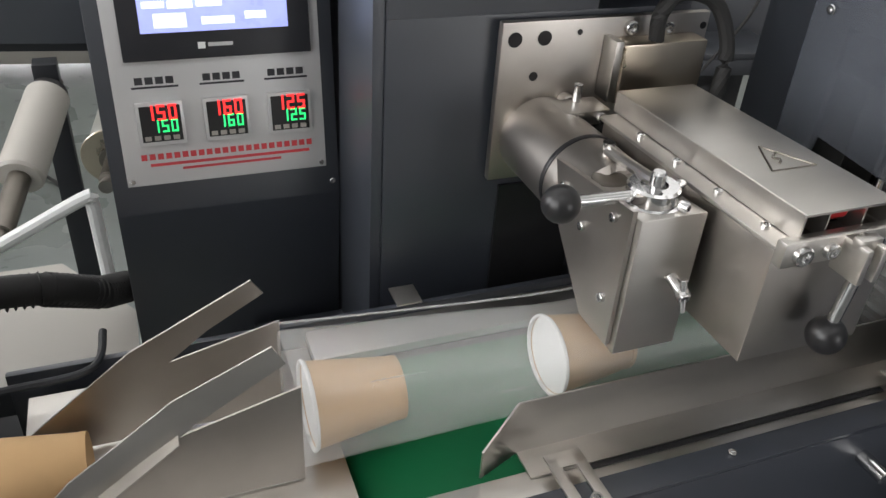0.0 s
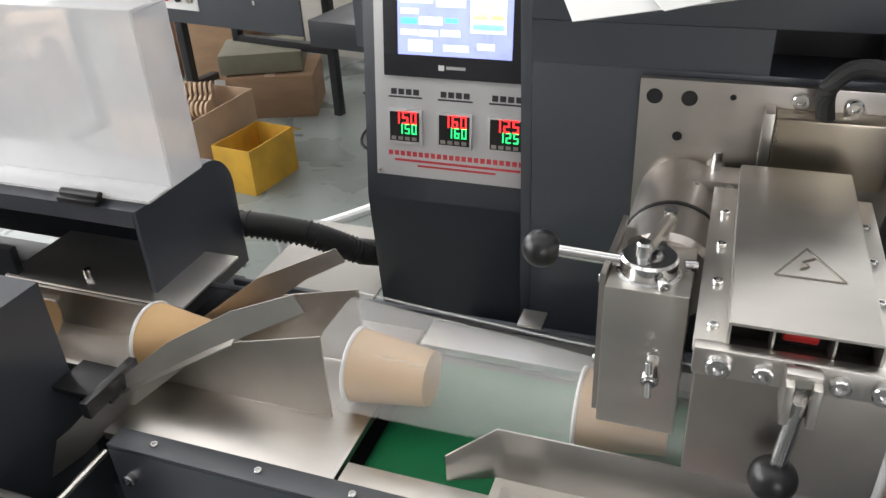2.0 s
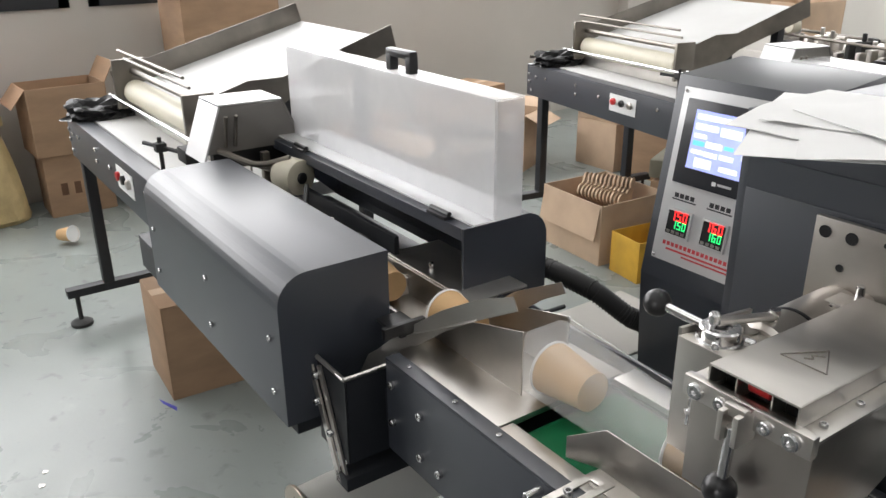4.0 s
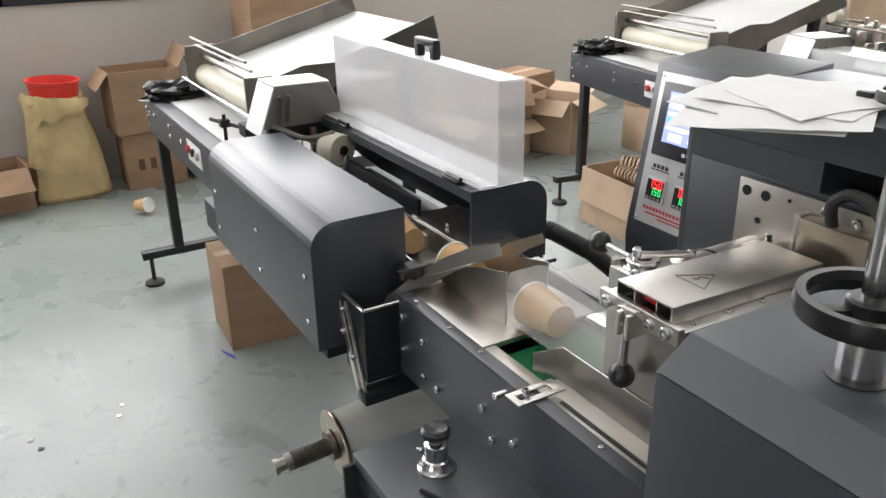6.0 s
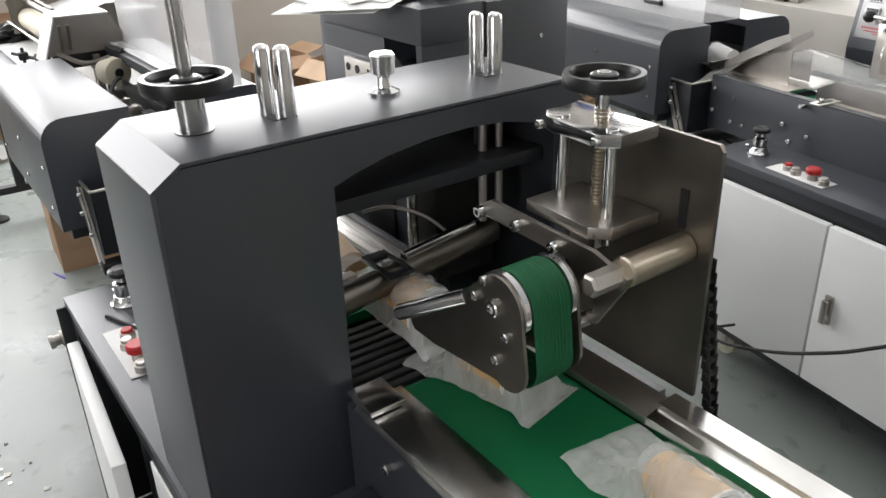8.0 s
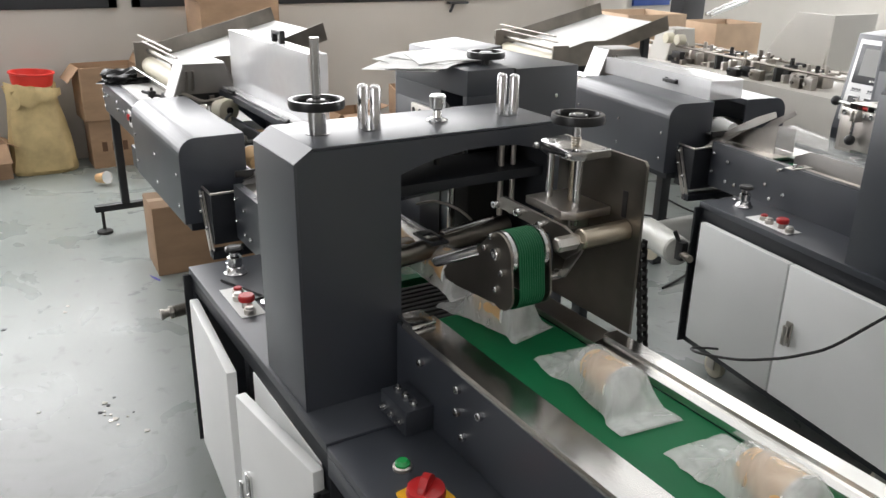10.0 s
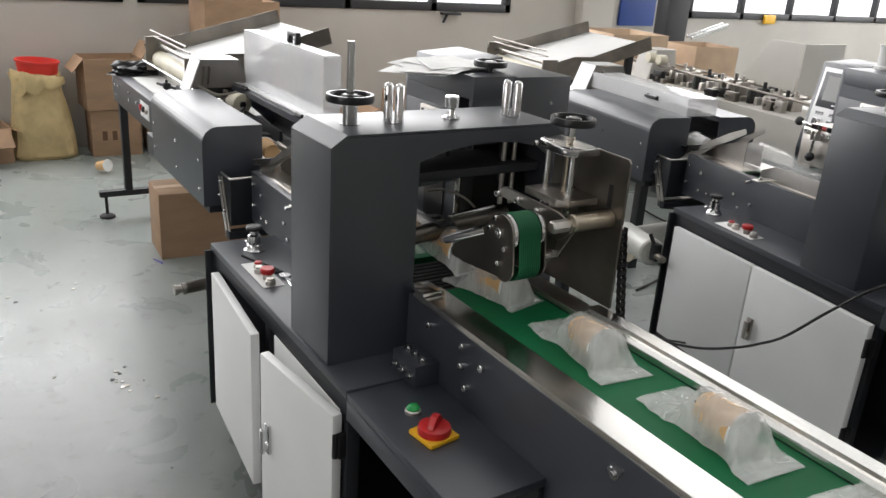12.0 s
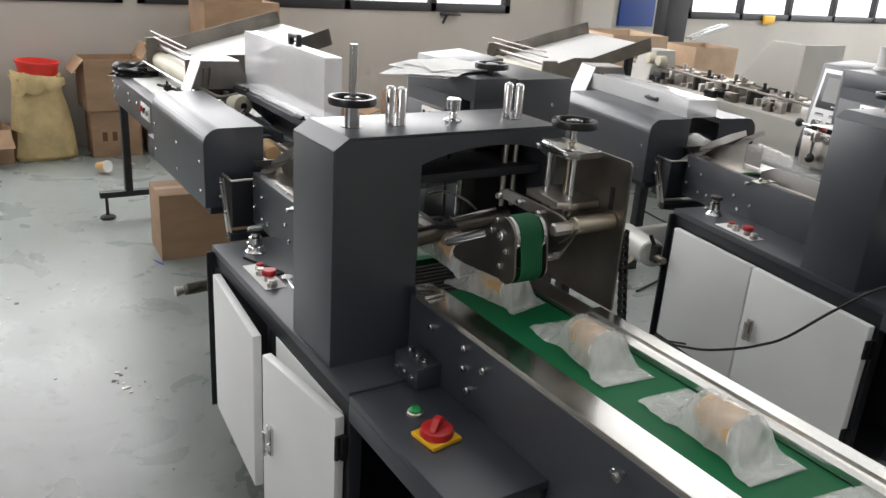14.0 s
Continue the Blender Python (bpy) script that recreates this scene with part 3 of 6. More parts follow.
def end_sealer():
    """The gate-shaped housing of the cutting head."""
    c = unit("sealer_housing", (0.98, 0.56, 0.6775), "dark grey arched sheet-metal housing of the cross sealer", "machine housing")
    outer = [(0.262, 0.6775), (0.262, 1.162), (0.292, 1.182), (0.83, 1.182), (0.865, 1.150), (0.865, 0.6775)]
    hole = [(0.815, 0.6775), (0.815, 1.11), (0.78, 1.135), (0.72, 1.148), (0.66, 1.152), (0.60, 1.150), (0.54, 1.142), (0.495, 1.131), (0.463, 1.120), (0.463, 0.6775)]
    part("front_plate", prism(outer + hole, "x", 1.080, 1.088), SLATE, c)
    part("rear_plate", prism(outer + [(min(p[0], 0.74), min(p[1], 1.125)) for p in hole], "x", 0.876, 0.884), SLATE, c)
    part("top_plate", box(0.876, 1.088, 0.2925, 0.83, 1.183, 1.188, 0.002), SLATE, c)
    part("chamfer_plate", prism([(0.262, 1.162), (0.292, 1.1825), (0.2925, 1.188), (0.2575, 1.1635)], "x", 0.876, 1.088), SLATE, c)
    part("near_plate", box(0.876, 1.088, 0.257, 0.262, 0.6775, 1.1625, 0.001), SLATE, c)
    # inner plates darker than the shell: the housing's inside shade is in their colour
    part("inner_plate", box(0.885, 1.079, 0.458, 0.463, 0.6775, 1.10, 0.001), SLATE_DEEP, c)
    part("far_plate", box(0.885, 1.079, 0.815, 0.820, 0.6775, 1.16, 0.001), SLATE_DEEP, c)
    return c


def gate_fittings():
    c = unit("sealer_adjusters", (0.99, 0.56, 1.188), "chrome guide pins, knob and black handwheels on the sealer housing", "machine fitting")
    T = 1.188
    w = part("spindle", join(rod((0.985, 0.345, T - 0.02), (0.985, 0.345, 1.235), 0.0165, 20), rod((0.985, 0.345, 1.235), (0.985, 0.345, 1.36), 0.0085)), CHROME, c, "threaded chrome spindle")
    part("handwheel", handwheel((0.985, 0.345, 1.243), 0.052), BLACK, w, "black spoked handwheel")
    part("spindle_hole", turned([(0.0225, 0.0003), (0.0225, 0.0012)], (0.985, 0.345, T), "z", 28), BLACK, c)
    for y in (0.446, 0.763):
        part("pin_slot", box(0.974, 1.012, y - 0.016, y + 0.016, T + 0.0003, T + 0.0012, 0), BLACK, c)
        for dx in (-0.0105, 0.0105):
            part("guide_pin", turned([(0.0105, -0.03), (0.0105, 0.076), (0.009, 0.081), (0.005, 0.084), (0.001, 0.085)], (0.993 + dx, y + dx * 0.75, T), "z", 20), CHROME, c)
    part("knob", turned([(0.021, 0), (0.021, 0.004), (0.010, 0.009), (0.008, 0.022), (0.009, 0.024), (0.0155, 0.027), (0.0165, 0.050), (0.014, 0.053)], (0.990, 0.597, T), "z", 24), CHROME, c)
    return c


def handwheel(at, r):
    x, y, z = at
    ring = turned([(r * 0.80, 0.002), (r * 0.84, -0.007), (r * 0.97, -0.007), (r, 0), (r * 0.97, 0.009), (r * 0.84, 0.009), (r * 0.80, 0.002)], at, "z", 32)
    for f in [f for f in ring.faces if len(f.verts) > 4]:
        ring.faces.remove(f)
    sp = [spun(box(x - 0.006, x + 0.006, y, y + r * 0.84, z - 0.006, z + 0.001, 0.001), at, "Z", a) for a in (30, 150, 270)]
    return join(ring, turned([(r * 0.34, -0.012), (r * 0.34, 0.006), (r * 0.28, 0.008)], at, "z", 20), *sp)


def hold_down_unit():
    c = unit("hold_down_unit", (1.27, 0.72, 0.84), "steel plate with a green ribbed hold-down belt and height spindle", "machine unit")
    part("back_plate", prism([(1.13, 0.835), (1.368, 0.835), (1.368, 1.160), (1.362, 1.168), (1.14, 1.172), (1.13, 1.165)], "y", 0.798, 0.804), TINPLATE, c)
    part("slot", box(1.318, 1.330, 0.7968, 0.7978, 1.055, 1.105, 0), BLACK, c)
    part("top_block", prism([(1.142, 0.742), (1.165, 0.722), (1.258, 0.712), (1.278, 0.732), (1.278, 0.797), (1.142, 0.797)], "z", 1.156, 1.1725, 0.002), CHROME, c)
    part("lower_block", prism([(1.155, 0.70), (1.27, 0.695), (1.29, 0.715), (1.29, 0.797), (1.155, 0.797)], "z", 1.050, 1.066, 0.002), STEEL_DULL, c)
    for x, y in ((1.182, 0.735), (1.262, 0.735)):
        part("column", rod((x, y, 1.03), (x, y, 1.176), 0.0075), CHROME, c)
    part("lead_screw", screw_thread((1.221, 0.76, 1.05), 1.19, 0.0095), BROWN_STEEL, c)
    w = part("spindle", rod((1.221, 0.76, 1.174), (1.221, 0.76, 1.232), 0.008), CHROME, c)
    part("handwheel", handwheel((1.221, 0.76, 1.222), 0.050), BLACK, w, "black spoked handwheel")
    part("nut_block", box(1.20, 1.245, 0.735, 0.785, 1.015, 1.050, 0.003), STEEL_DULL, c)
    for x in (1.165, 1.26):
        part("screw", bolt((x, 0.714, 1.164), (0, -1, 0), 0.006, 0.008), CHROME, c)
    part("tension_arm", prism([(1.30, 1.012), (1.335, 1.012), (1.292, 0.945), (1.262, 0.938), (1.262, 0.95), (1.285, 0.957)], "y", 0.694, 0.700), STEEL_DULL, c)
    part("tension_pin", rod((1.275, 0.66, 0.945), (1.275, 0.71, 0.945), 0.009), CHROME, c)
    part("bracket", prism([(1.06, 1.025), (1.10, 1.05), (1.29, 1.045), (1.345, 1.030), (1.335, 1.012), (1.30, 0.985), (1.27, 0.99), (1.25, 1.02)], "y", 0.685, 0.692), STEEL_DULL, c)
    part("roller", rod((1.332, 0.69, 1.033), (1.332, 0.798, 1.033), 0.019, 20), BROWN_STEEL, c)
    part("shaft_end", turned([(0.014, 0), (0.014, 0.045), (0.011, 0.048)], (1.325, 0.69, 1.028), (0, -1, 0), 6), STEEL, c)
    # belt carrier

    def carried(name, bm, material, parent, label=""):
        bmesh.ops.translate(bm, verts=bm.verts, vec=(0.051, -0.034, 0.041))
        return part(name, bm, material, parent, label)
    shape = [(1.045, 0.876), (1.060, 0.892), (1.150, 0.950)]
    for i in range(9):
        a = radians(132 - 132 * i / 8)
        shape.append((1.228 + 0.040 * math.cos(a), 0.970 + 0.040 * math.sin(a)))
    for i in range(9):
        a = radians(0 - 120 * i / 8)
        shape.append((1.243 + 0.034 * math.cos(a), 0.905 + 0.034 * math.sin(a)))
    shape += [(1.10, 0.862), (1.055, 0.862)]
    carried("side_plate", prism(shape, "y", 0.586, 0.590), TINPLATE, c)
    carried("side_plate", prism(shape, "y", 0.668, 0.672), TINPLATE, c)
    for y in (0.590, 0.658):
        carried("pulley_flange", turned([(0.037, 0), (0.0425, 0.002), (0.0425, 0.009), (0.037, 0.011)], (1.228, y - 0.0005, 0.970), "y", 28), CHROME, c)
    carried("ribbed_belt", ribbed_belt(), GREEN_RIB, c, "green belt with fine ribs")
    part("arm", turned([(0.009, 0), (0.0105, 0.004), (0.0105, 0.105)], (1.130, 0.514, 0.953), (0.80, 0.42, 0.42), 14), CHROME, c)
    for x, z in ((1.222, 0.970), (1.207, 0.998), (1.245, 0.942), (1.228, 0.905), (1.19, 0.972)):
        carried("screw", bolt((x, 0.586, z), (0, -1, 0), 0.006 if x != 1.222 else 0.011, 0.006), CHROME, c)
    bolts(c, [(1.085, 0.685, 1.03), (1.16, 0.685, 1.035), (1.23, 0.685, 1.03)], (0, -1, 0), 0.008, 0.012)
    return c


def screw_thread(p, z1, r):
    prof, z = [], 0.0
    h = z1 - p[2]
    while z < h:
        prof += [(r, z), (r, z + 0.002), (r * 0.82, z + 0.003), (r * 0.82, z + 0.004)]
        z += 0.005
    return turned(prof, p, "z", 14)


def ribbed_belt():
    ring = []
    for i in range(13):
        a = radians(128 - 128 * i / 12)
        ring.append((1.228 + math.cos(a) * 0.041, 0.970 + math.sin(a) * 0.041))
    for i in range(13):
        a = radians(0 - 120 * i / 12)
        ring.append((1.243 + math.cos(a) * 0.034, 0.905 + math.sin(a) * 0.034))
    ring += [(1.085, 0.872), (1.070, 0.884), (1.085, 0.902)]
    fine = []
    n = len(ring)
    for i in range(n):
        (x0, z0), (x1, z1) = ring[i], ring[(i + 1) % n]
        m = max(1, int(math.hypot(x1 - x0, z1 - z0) / 0.003))
        fine += [(x0 + (x1 - x0) * j / m, z0 + (z1 - z0) * j / m) for j in range(m)]
    # fine grooves that run along the belt
    cx, cz, rows = 1.20, 0.945, []
    for k in range(45):
        y = 0.602 + 0.055 * k / 44
        lift = 0.0 if k % 4 in (0, 3) else 0.0009
        row = []
        for x, z in fine + fine[:1]:
            d = Vector((x - cx, 0, z - cz)).normalized() * lift
            row.append((x + d.x, y, z + d.z))
        rows.append(row)
    return sheet(rows, 0.002)


def control_cabinet():
    c = unit("control_cabinet", (0.45, 1.0, 0), "tall dark grey control cabinet with touch screen panel", "control cabinet")
    # main box with a vent in its front
    part("body", join(box(0.375, 0.733, 0.83, 0.968, 0.60, 1.13, 0.002), box(0.375, 0.612, 0.83, 0.968, 1.13, 1.175, 0.0), box(0.716, 0.733, 0.83, 0.968, 1.13, 1.175, 0.0),
                      box(0.375, 0.733, 0.83, 0.968, 1.175, 1.238, 0.002), box(0.612, 0.716, 0.93, 0.968, 1.13, 1.175, 0.0)), SLATE, c)
    part("rear_body", box(0.375, 0.731, 0.9685, 1.17, 0.10, 1.234, 0.002), SLATE, c)
    part("vent", box(0.613, 0.715, 0.90, 0.929, 1.131, 1.174, 0), BLACK, c)
    part("side_strip", box(0.362, 0.3745, 0.832, 0.968, 0.66, 1.236, 0.001), SLATE, c)
    # column that leans back under the screen
    col = [(0.985, 0.60), (0.965, 0.87), (1.021, 1.225), (1.19, 1.24), (1.19, 0.60)]
    part("column", prism(col, "x", 0.095, 0.361, 0.002), SLATE, c)
    part("column_base", box(0.095, 0.361, 0.99, 1.17, 0.10, 0.60, 0.002), SLATE, c)
    # a black sheet on the front stands for the opening's shade
    part("recess", box(0.515, 0.62, 0.8255, 0.8295, 0.77, 0.93, 0.0), BLACK, c, "black sheet for the shaded opening below the steel plate")
    slope = math.degrees(math.atan2(1.021 - 0.965, 1.225 - 0.87))

    def flat(name, x0, x1, v0, v1, d0, d1, material, parent=c, label="", bev=0.0008):
        bm = box(x0, x1, 0.9713 - d1, 0.9713 - d0, 0.905 + v0, 0.905 + v1, bev)
        return part(name, spun(bm, (0, 0.9713, 0.905), "X", -slope), material, parent, label)
    pan = flat("label_panel", 0.112, 0.345, 0.0, 0.305, 0.0, 0.002, LABEL_ALU, c, "silver printed control panel")
    for x in (0.118, 0.339):
        for v in (0.006, 0.298):
            bm = bolt((x, 0.9693, 0.905 + v), (0, -1, 0), 0.003, 0.002)
            part("screw", spun(bm, (0, 0.9713, 0.905), "X", -slope), CHROME, pan)
    hmi = flat("touch_screen", 0.128, 0.334, 0.143, 0.288, 0.002, 0.008, SCREEN_DARK, c, "dark touch screen with lit display", 0.002)
    flat("display", 0.150, 0.309, 0.173, 0.272, 0.008, 0.0086, SCREEN_BLUE, hmi, "lit blue display", 0)
    fields = [(0.155, 0.178, 0.213, 0.221, SCREEN_CYAN), (0.181, 0.213, 0.213, 0.223, SCREEN_WHITE), (0.217, 0.235, 0.216, 0.222, SCREEN_CYAN),
              (0.155, 0.178, 0.199, 0.206, SCREEN_WHITE), (0.181, 0.207, 0.198, 0.206, SCREEN_WHITE), (0.211, 0.238, 0.199, 0.207, SCREEN_WHITE),
              (0.165, 0.199, 0.178, 0.193, SCREEN_WHITE), (0.252, 0.300, 0.205, 0.250, SCREEN_WHITE), (0.255, 0.297, 0.236, 0.246, SCREEN_YELLOW),
              (0.255, 0.275, 0.222, 0.231, SCREEN_YELLOW), (0.278, 0.297, 0.222, 0.231, SCREEN_YELLOW), (0.255, 0.297, 0.209, 0.217, SCREEN_CYAN),
              (0.155, 0.200, 0.240, 0.250, SCREEN_WHITE), (0.205, 0.245, 0.236, 0.250, SCREEN_WHITE), (0.155, 0.180, 0.226, 0.233, SCREEN_WHITE),
              (0.262, 0.285, 0.184, 0.192, SCREEN_WHITE), (0.215, 0.250, 0.180, 0.188, SCREEN_WHITE), (0.155, 0.245, 0.257, 0.266, SCREEN_WHITE)]
    for x0, x1, v0, v1, m in fields:
        flat("screen_field", x0, x1, v0, v1, 0.0086, 0.0089, m, hmi, "", 0)
    flat("maker_mark", 0.208, 0.216, 0.154, 0.161, 0.008, 0.0084, WHITE_PAINT, hmi, "", 0)
    flat("maker_bar", 0.219, 0.246, 0.156, 0.160, 0.008, 0.0084, LABEL_ALU, hmi, "", 0)
    for i, (cx, n) in enumerate(((0.158, "150"), (0.231, "160"), (0.304, "125"))):
        t = flat("temperature_controller", cx - 0.0255, cx + 0.0255, 0.048, 0.098, 0.002, 0.008, LABEL_ALU, c, "square grey temperature controller with red and green digits", 0.002)
        flat("face", cx - 0.022, cx + 0.022, 0.053, 0.094, 0.008, 0.0085, BLACK, t, "", 0)
        for v, size, m in ((0.0775, 0.0175, LED_RED), (0.0635, 0.0145, LED_GREEN)):
            digits(n, cx + 0.018, v, size, m, t, slope)
        for j in range(4):
            flat("button", cx - 0.0195 + j * 0.0102, cx - 0.0125 + j * 0.0102, 0.0545, 0.0595, 0.0085, 0.0092, STEEL_DULL, t, "", 0)
        # name above each controller, unreadable small characters
        for j in range(4):
            flat("caption_bar", cx - 0.022 + j * 0.011, cx - 0.0135 + j * 0.011, 0.117, 0.125, 0.002, 0.0023, INK, pan, "", 0)
        flat("caption_bar", cx - 0.026, cx + 0.024, 0.1125, 0.1148, 0.002, 0.0023, INK, pan, "", 0)
    for j in range(22):
        flat("warning_bar", 0.131 + j * 0.0091, 0.1375 + j * 0.0091, 0.030, 0.037, 0.002, 0.0023, INK_RED, pan, "", 0)
    flat("warning_bar", 0.140, 0.325, 0.022, 0.0255, 0.002, 0.0023, INK_RED, pan, "", 0)
    flat("warning_bar", 0.175, 0.29, 0.0155, 0.0185, 0.002, 0.0023, INK_RED, pan, "", 0)
    # wheel on top of the cabinet
    s = part("spindle", rod((0.66, 0.93, 1.238), (0.66, 0.93, 1.268), 0.010), BLACK, c)
    part("handwheel", handwheel((0.66, 0.93, 1.262), 0.048), BLACK, s, "black spoked handwheel")
    part("seam", box(0.7332, 0.7345, 0.966, 0.970, 0.62, 1.236, 0), BLACK, c)
    bolts(c, [(0.352, 0.968, 0.885)], (0, -1, 0), 0.004, 0.003)
    bolts(c, [(0.733, 0.90, 1.10), (0.733, 1.10, 1.16)], (1, 0, 0), 0.005, 0.004)
    return c


SEG = {"0": "abcdef", "1": "bc", "2": "abged", "5": "afgcd", "6": "afgedc"}


def digits(text, right, v, size, m, parent, slope):
    w, s = size * 0.5, size * 0.13
    for k, ch in enumerate(reversed(text)):
        x1 = right - k * w * 1.42
        x0 = x1 - w
        bars = {"a": (x0, x1, v + size - s, v + size), "d": (x0, x1, v, v + s), "g": (x0, x1, v + size / 2 - s / 2, v + size / 2 + s / 2),
                "f": (x0, x0 + s, v + size / 2, v + size), "e": (x0, x0 + s, v, v + size / 2), "b": (x1 - s, x1, v + size / 2, v + size), "c": (x1 - s, x1, v, v + size / 2)}
        bm = join(*[box(a, b, 0.9713 - 0.0089, 0.9713 - 0.0085, 0.905 + e, 0.905 + f, 0) for a, b, e, f in (bars[q] for q in SEG[ch])])
        part("digit", spun(bm, (0, 0.9713, 0.905), "X", -slope), m, parent)


def steel_plate():
    c = unit("sealer_plate", (0.6, 0.81, 0.95), "bare steel mounting plate with drilled holes", "machine plate")
    part("plate", box(0.492, 0.745, 0.810, 0.820, 0.948, 1.127, 0.0015), STEEL_DULL, c)
    part("standoff", box(0.51, 0.73, 0.820, 0.8298, 0.96, 1.10, 0), SLATE_DEEP, c)
    for x, z, r in ((0.507, 1.109, 0.008), (0.541, 1.109, 0.008), (0.582, 1.113, 0.003), (0.533, 1.068, 0.005), (0.738, 1.112, 0.004)):
        part("hole", turned([(r, 0), (r, 0.0008)], (x, 0.8098, z), (0, -1, 0), 18), BLACK, c)
    bolts(c, [(0.643, 0.810, 1.115), (0.69, 0.810, 1.112)], (0, -1, 0), 0.008, 0.007)
    h = part("heater_box", box(0.622, 0.726, 0.780, 0.809, 1.040, 1.106, 0.003), BROWN_STEEL, c, "warm brushed steel box")
    part("cover_strip", box(0.612, 0.6215, 0.783, 0.809, 1.042, 1.109, 0.001), STEEL, h)
    k = part("clamp_block", box(0.547, 0.602, 0.757, 0.795, 1.030, 1.046, 0.002), STEEL, c)
    part("stud", rod((0.575, 0.785, 1.046), (0.575, 0.785, 1.066), 0.005), CHROME, k)
    part("screw", bolt((0.558, 0.757, 1.038), (0, -1, 0), 0.006, 0.007), CHROME, k)
    part("screw", bolt((0.591, 0.757, 1.038), (0, -1, 0), 0.006, 0.007), CHROME, k)
    part("link", rod((0.574, 0.795, 1.038), (0.574, 0.81, 1.038), 0.010), STEEL_DULL, k)
    m = part("motor_tube", rod((0.545, 0.64, 1.0), (0.545, 0.81, 1.0), 0.046, 32), STEEL_DULL, c, "round grey motor housing with an arrow mark")
    part("collar", turned([(0.047, 0), (0.0475, 0.002), (0.0475, 0.004), (0.047, 0.006)], (0.545, 0.70, 1.0), "y", 32), BLACK, m)
    part("hub", rod((0.60, 0.70, 1.015), (0.60, 0.81, 1.015), 0.018), RUBBER, c)
    part("cable", tube([(0.665, 0.79, 1.105), (0.662, 0.787, 1.135), (0.685, 0.79, 1.155), (0.727, 0.785, 1.145), (0.748, 0.775, 1.10), (0.742, 0.765, 1.05), (0.730, 0.76, 0.98)], 0.0085, 10), RUBBER, c, "black cable")
    return c


def wheel_unit():
    """The first sealing head: a box with a lever on top."""
    c = unit("film_drive_head", (0.53, 0.58, 0.92), "stainless box head with chrome collar and ball lever", "machine head")
    part("body", prism([(0.545, 0.907), (0.55, 0.907), (0.60, 0.907), (0.672, 0.975), (0.672, 1.032), (0.545, 1.047)], "x", 0.505, 0.570, 0.002), STEEL, c)
    part("side_plate", prism([(0.552, 0.914), (0.60, 0.914), (0.66, 0.975), (0.682, 1.038), (0.552, 1.053)], "x", 0.500, 0.5045), STEEL_DULL, c)
    k = part("collar", turned([(0.026, 0), (0.026, 0.004), (0.023, 0.005), (0.023, 0.017), (0.021, 0.019), (0.012, 0.019), (0.011, 0.012)], (0.535, 0.578, 1.042), "z", 32), CHROME, c)
    part("pin", turned([(0.005, 0), (0.005, 0.022), (0.0065, 0.022), (0.0065, 0.032), (0.005, 0.034)], (0.531, 0.570, 1.043), "z", 16), CHROME, k)
    part("link_bar", tube([(0.531, 0.570, 1.066), (0.537, 0.617, 1.058), (0.543, 0.664, 1.050)], 0.0055, 10), STEEL, k)
    part("pin", turned([(0.005, 0), (0.005, 0.022), (0.006, 0.024), (0.006, 0.030)], (0.543, 0.665, 1.028), "z", 16), CHROME, k)
    part("screw", bolt((0.562, 0.585, 1.051), (1, 0.2, 0), 0.005, 0.010), CHROME, k)
    part("screw", bolt((0.548, 0.555, 1.051), (0.4, -1, 0), 0.005, 0.008), CHROME, k)
    part("bearing", turned([(0.017, 0), (0.017, 0.002), (0.012, 0.002), (0.009, 0.001)], (0.528, 0.632, 1.0368), "z", 24), TINPLATE, c)
    lv = part("lever", rod((0.518, 0.578, 1.052), (0.460, 0.578, 1.054), 0.0055), CHROME, c)
    part("ball", ball((0.447, 0.578, 1.054), 0.0165), BLACK, lv, "glossy black ball knob")
    part("wing_screw", join(rod((0.548, 0.545, 0.985), (0.548, 0.520, 0.978), 0.0055), rod((0.546, 0.526, 0.995), (0.548, 0.520, 0.965), 0.003), turned([(0.007, 0), (0.007, 0.006)], (0.548, 0.527, 0.980), (0, -1, -0.2), 10)), CHROME, c)
    for y, z in ((0.575, 1.035), (0.57, 0.955), (0.66, 1.02), (0.62, 1.0)):
        part("screw", bolt((0.500, y, z), (-1, 0, 0), 0.0045, 0.004), CHROME, c)
    return c


def ball(p, r):
    bm = bmesh.new()
    bmesh.ops.create_uvsphere(bm, u_segments=24, v_segments=16, radius=r)
    bmesh.ops.translate(bm, verts=bm.verts, vec=p)
    return bm


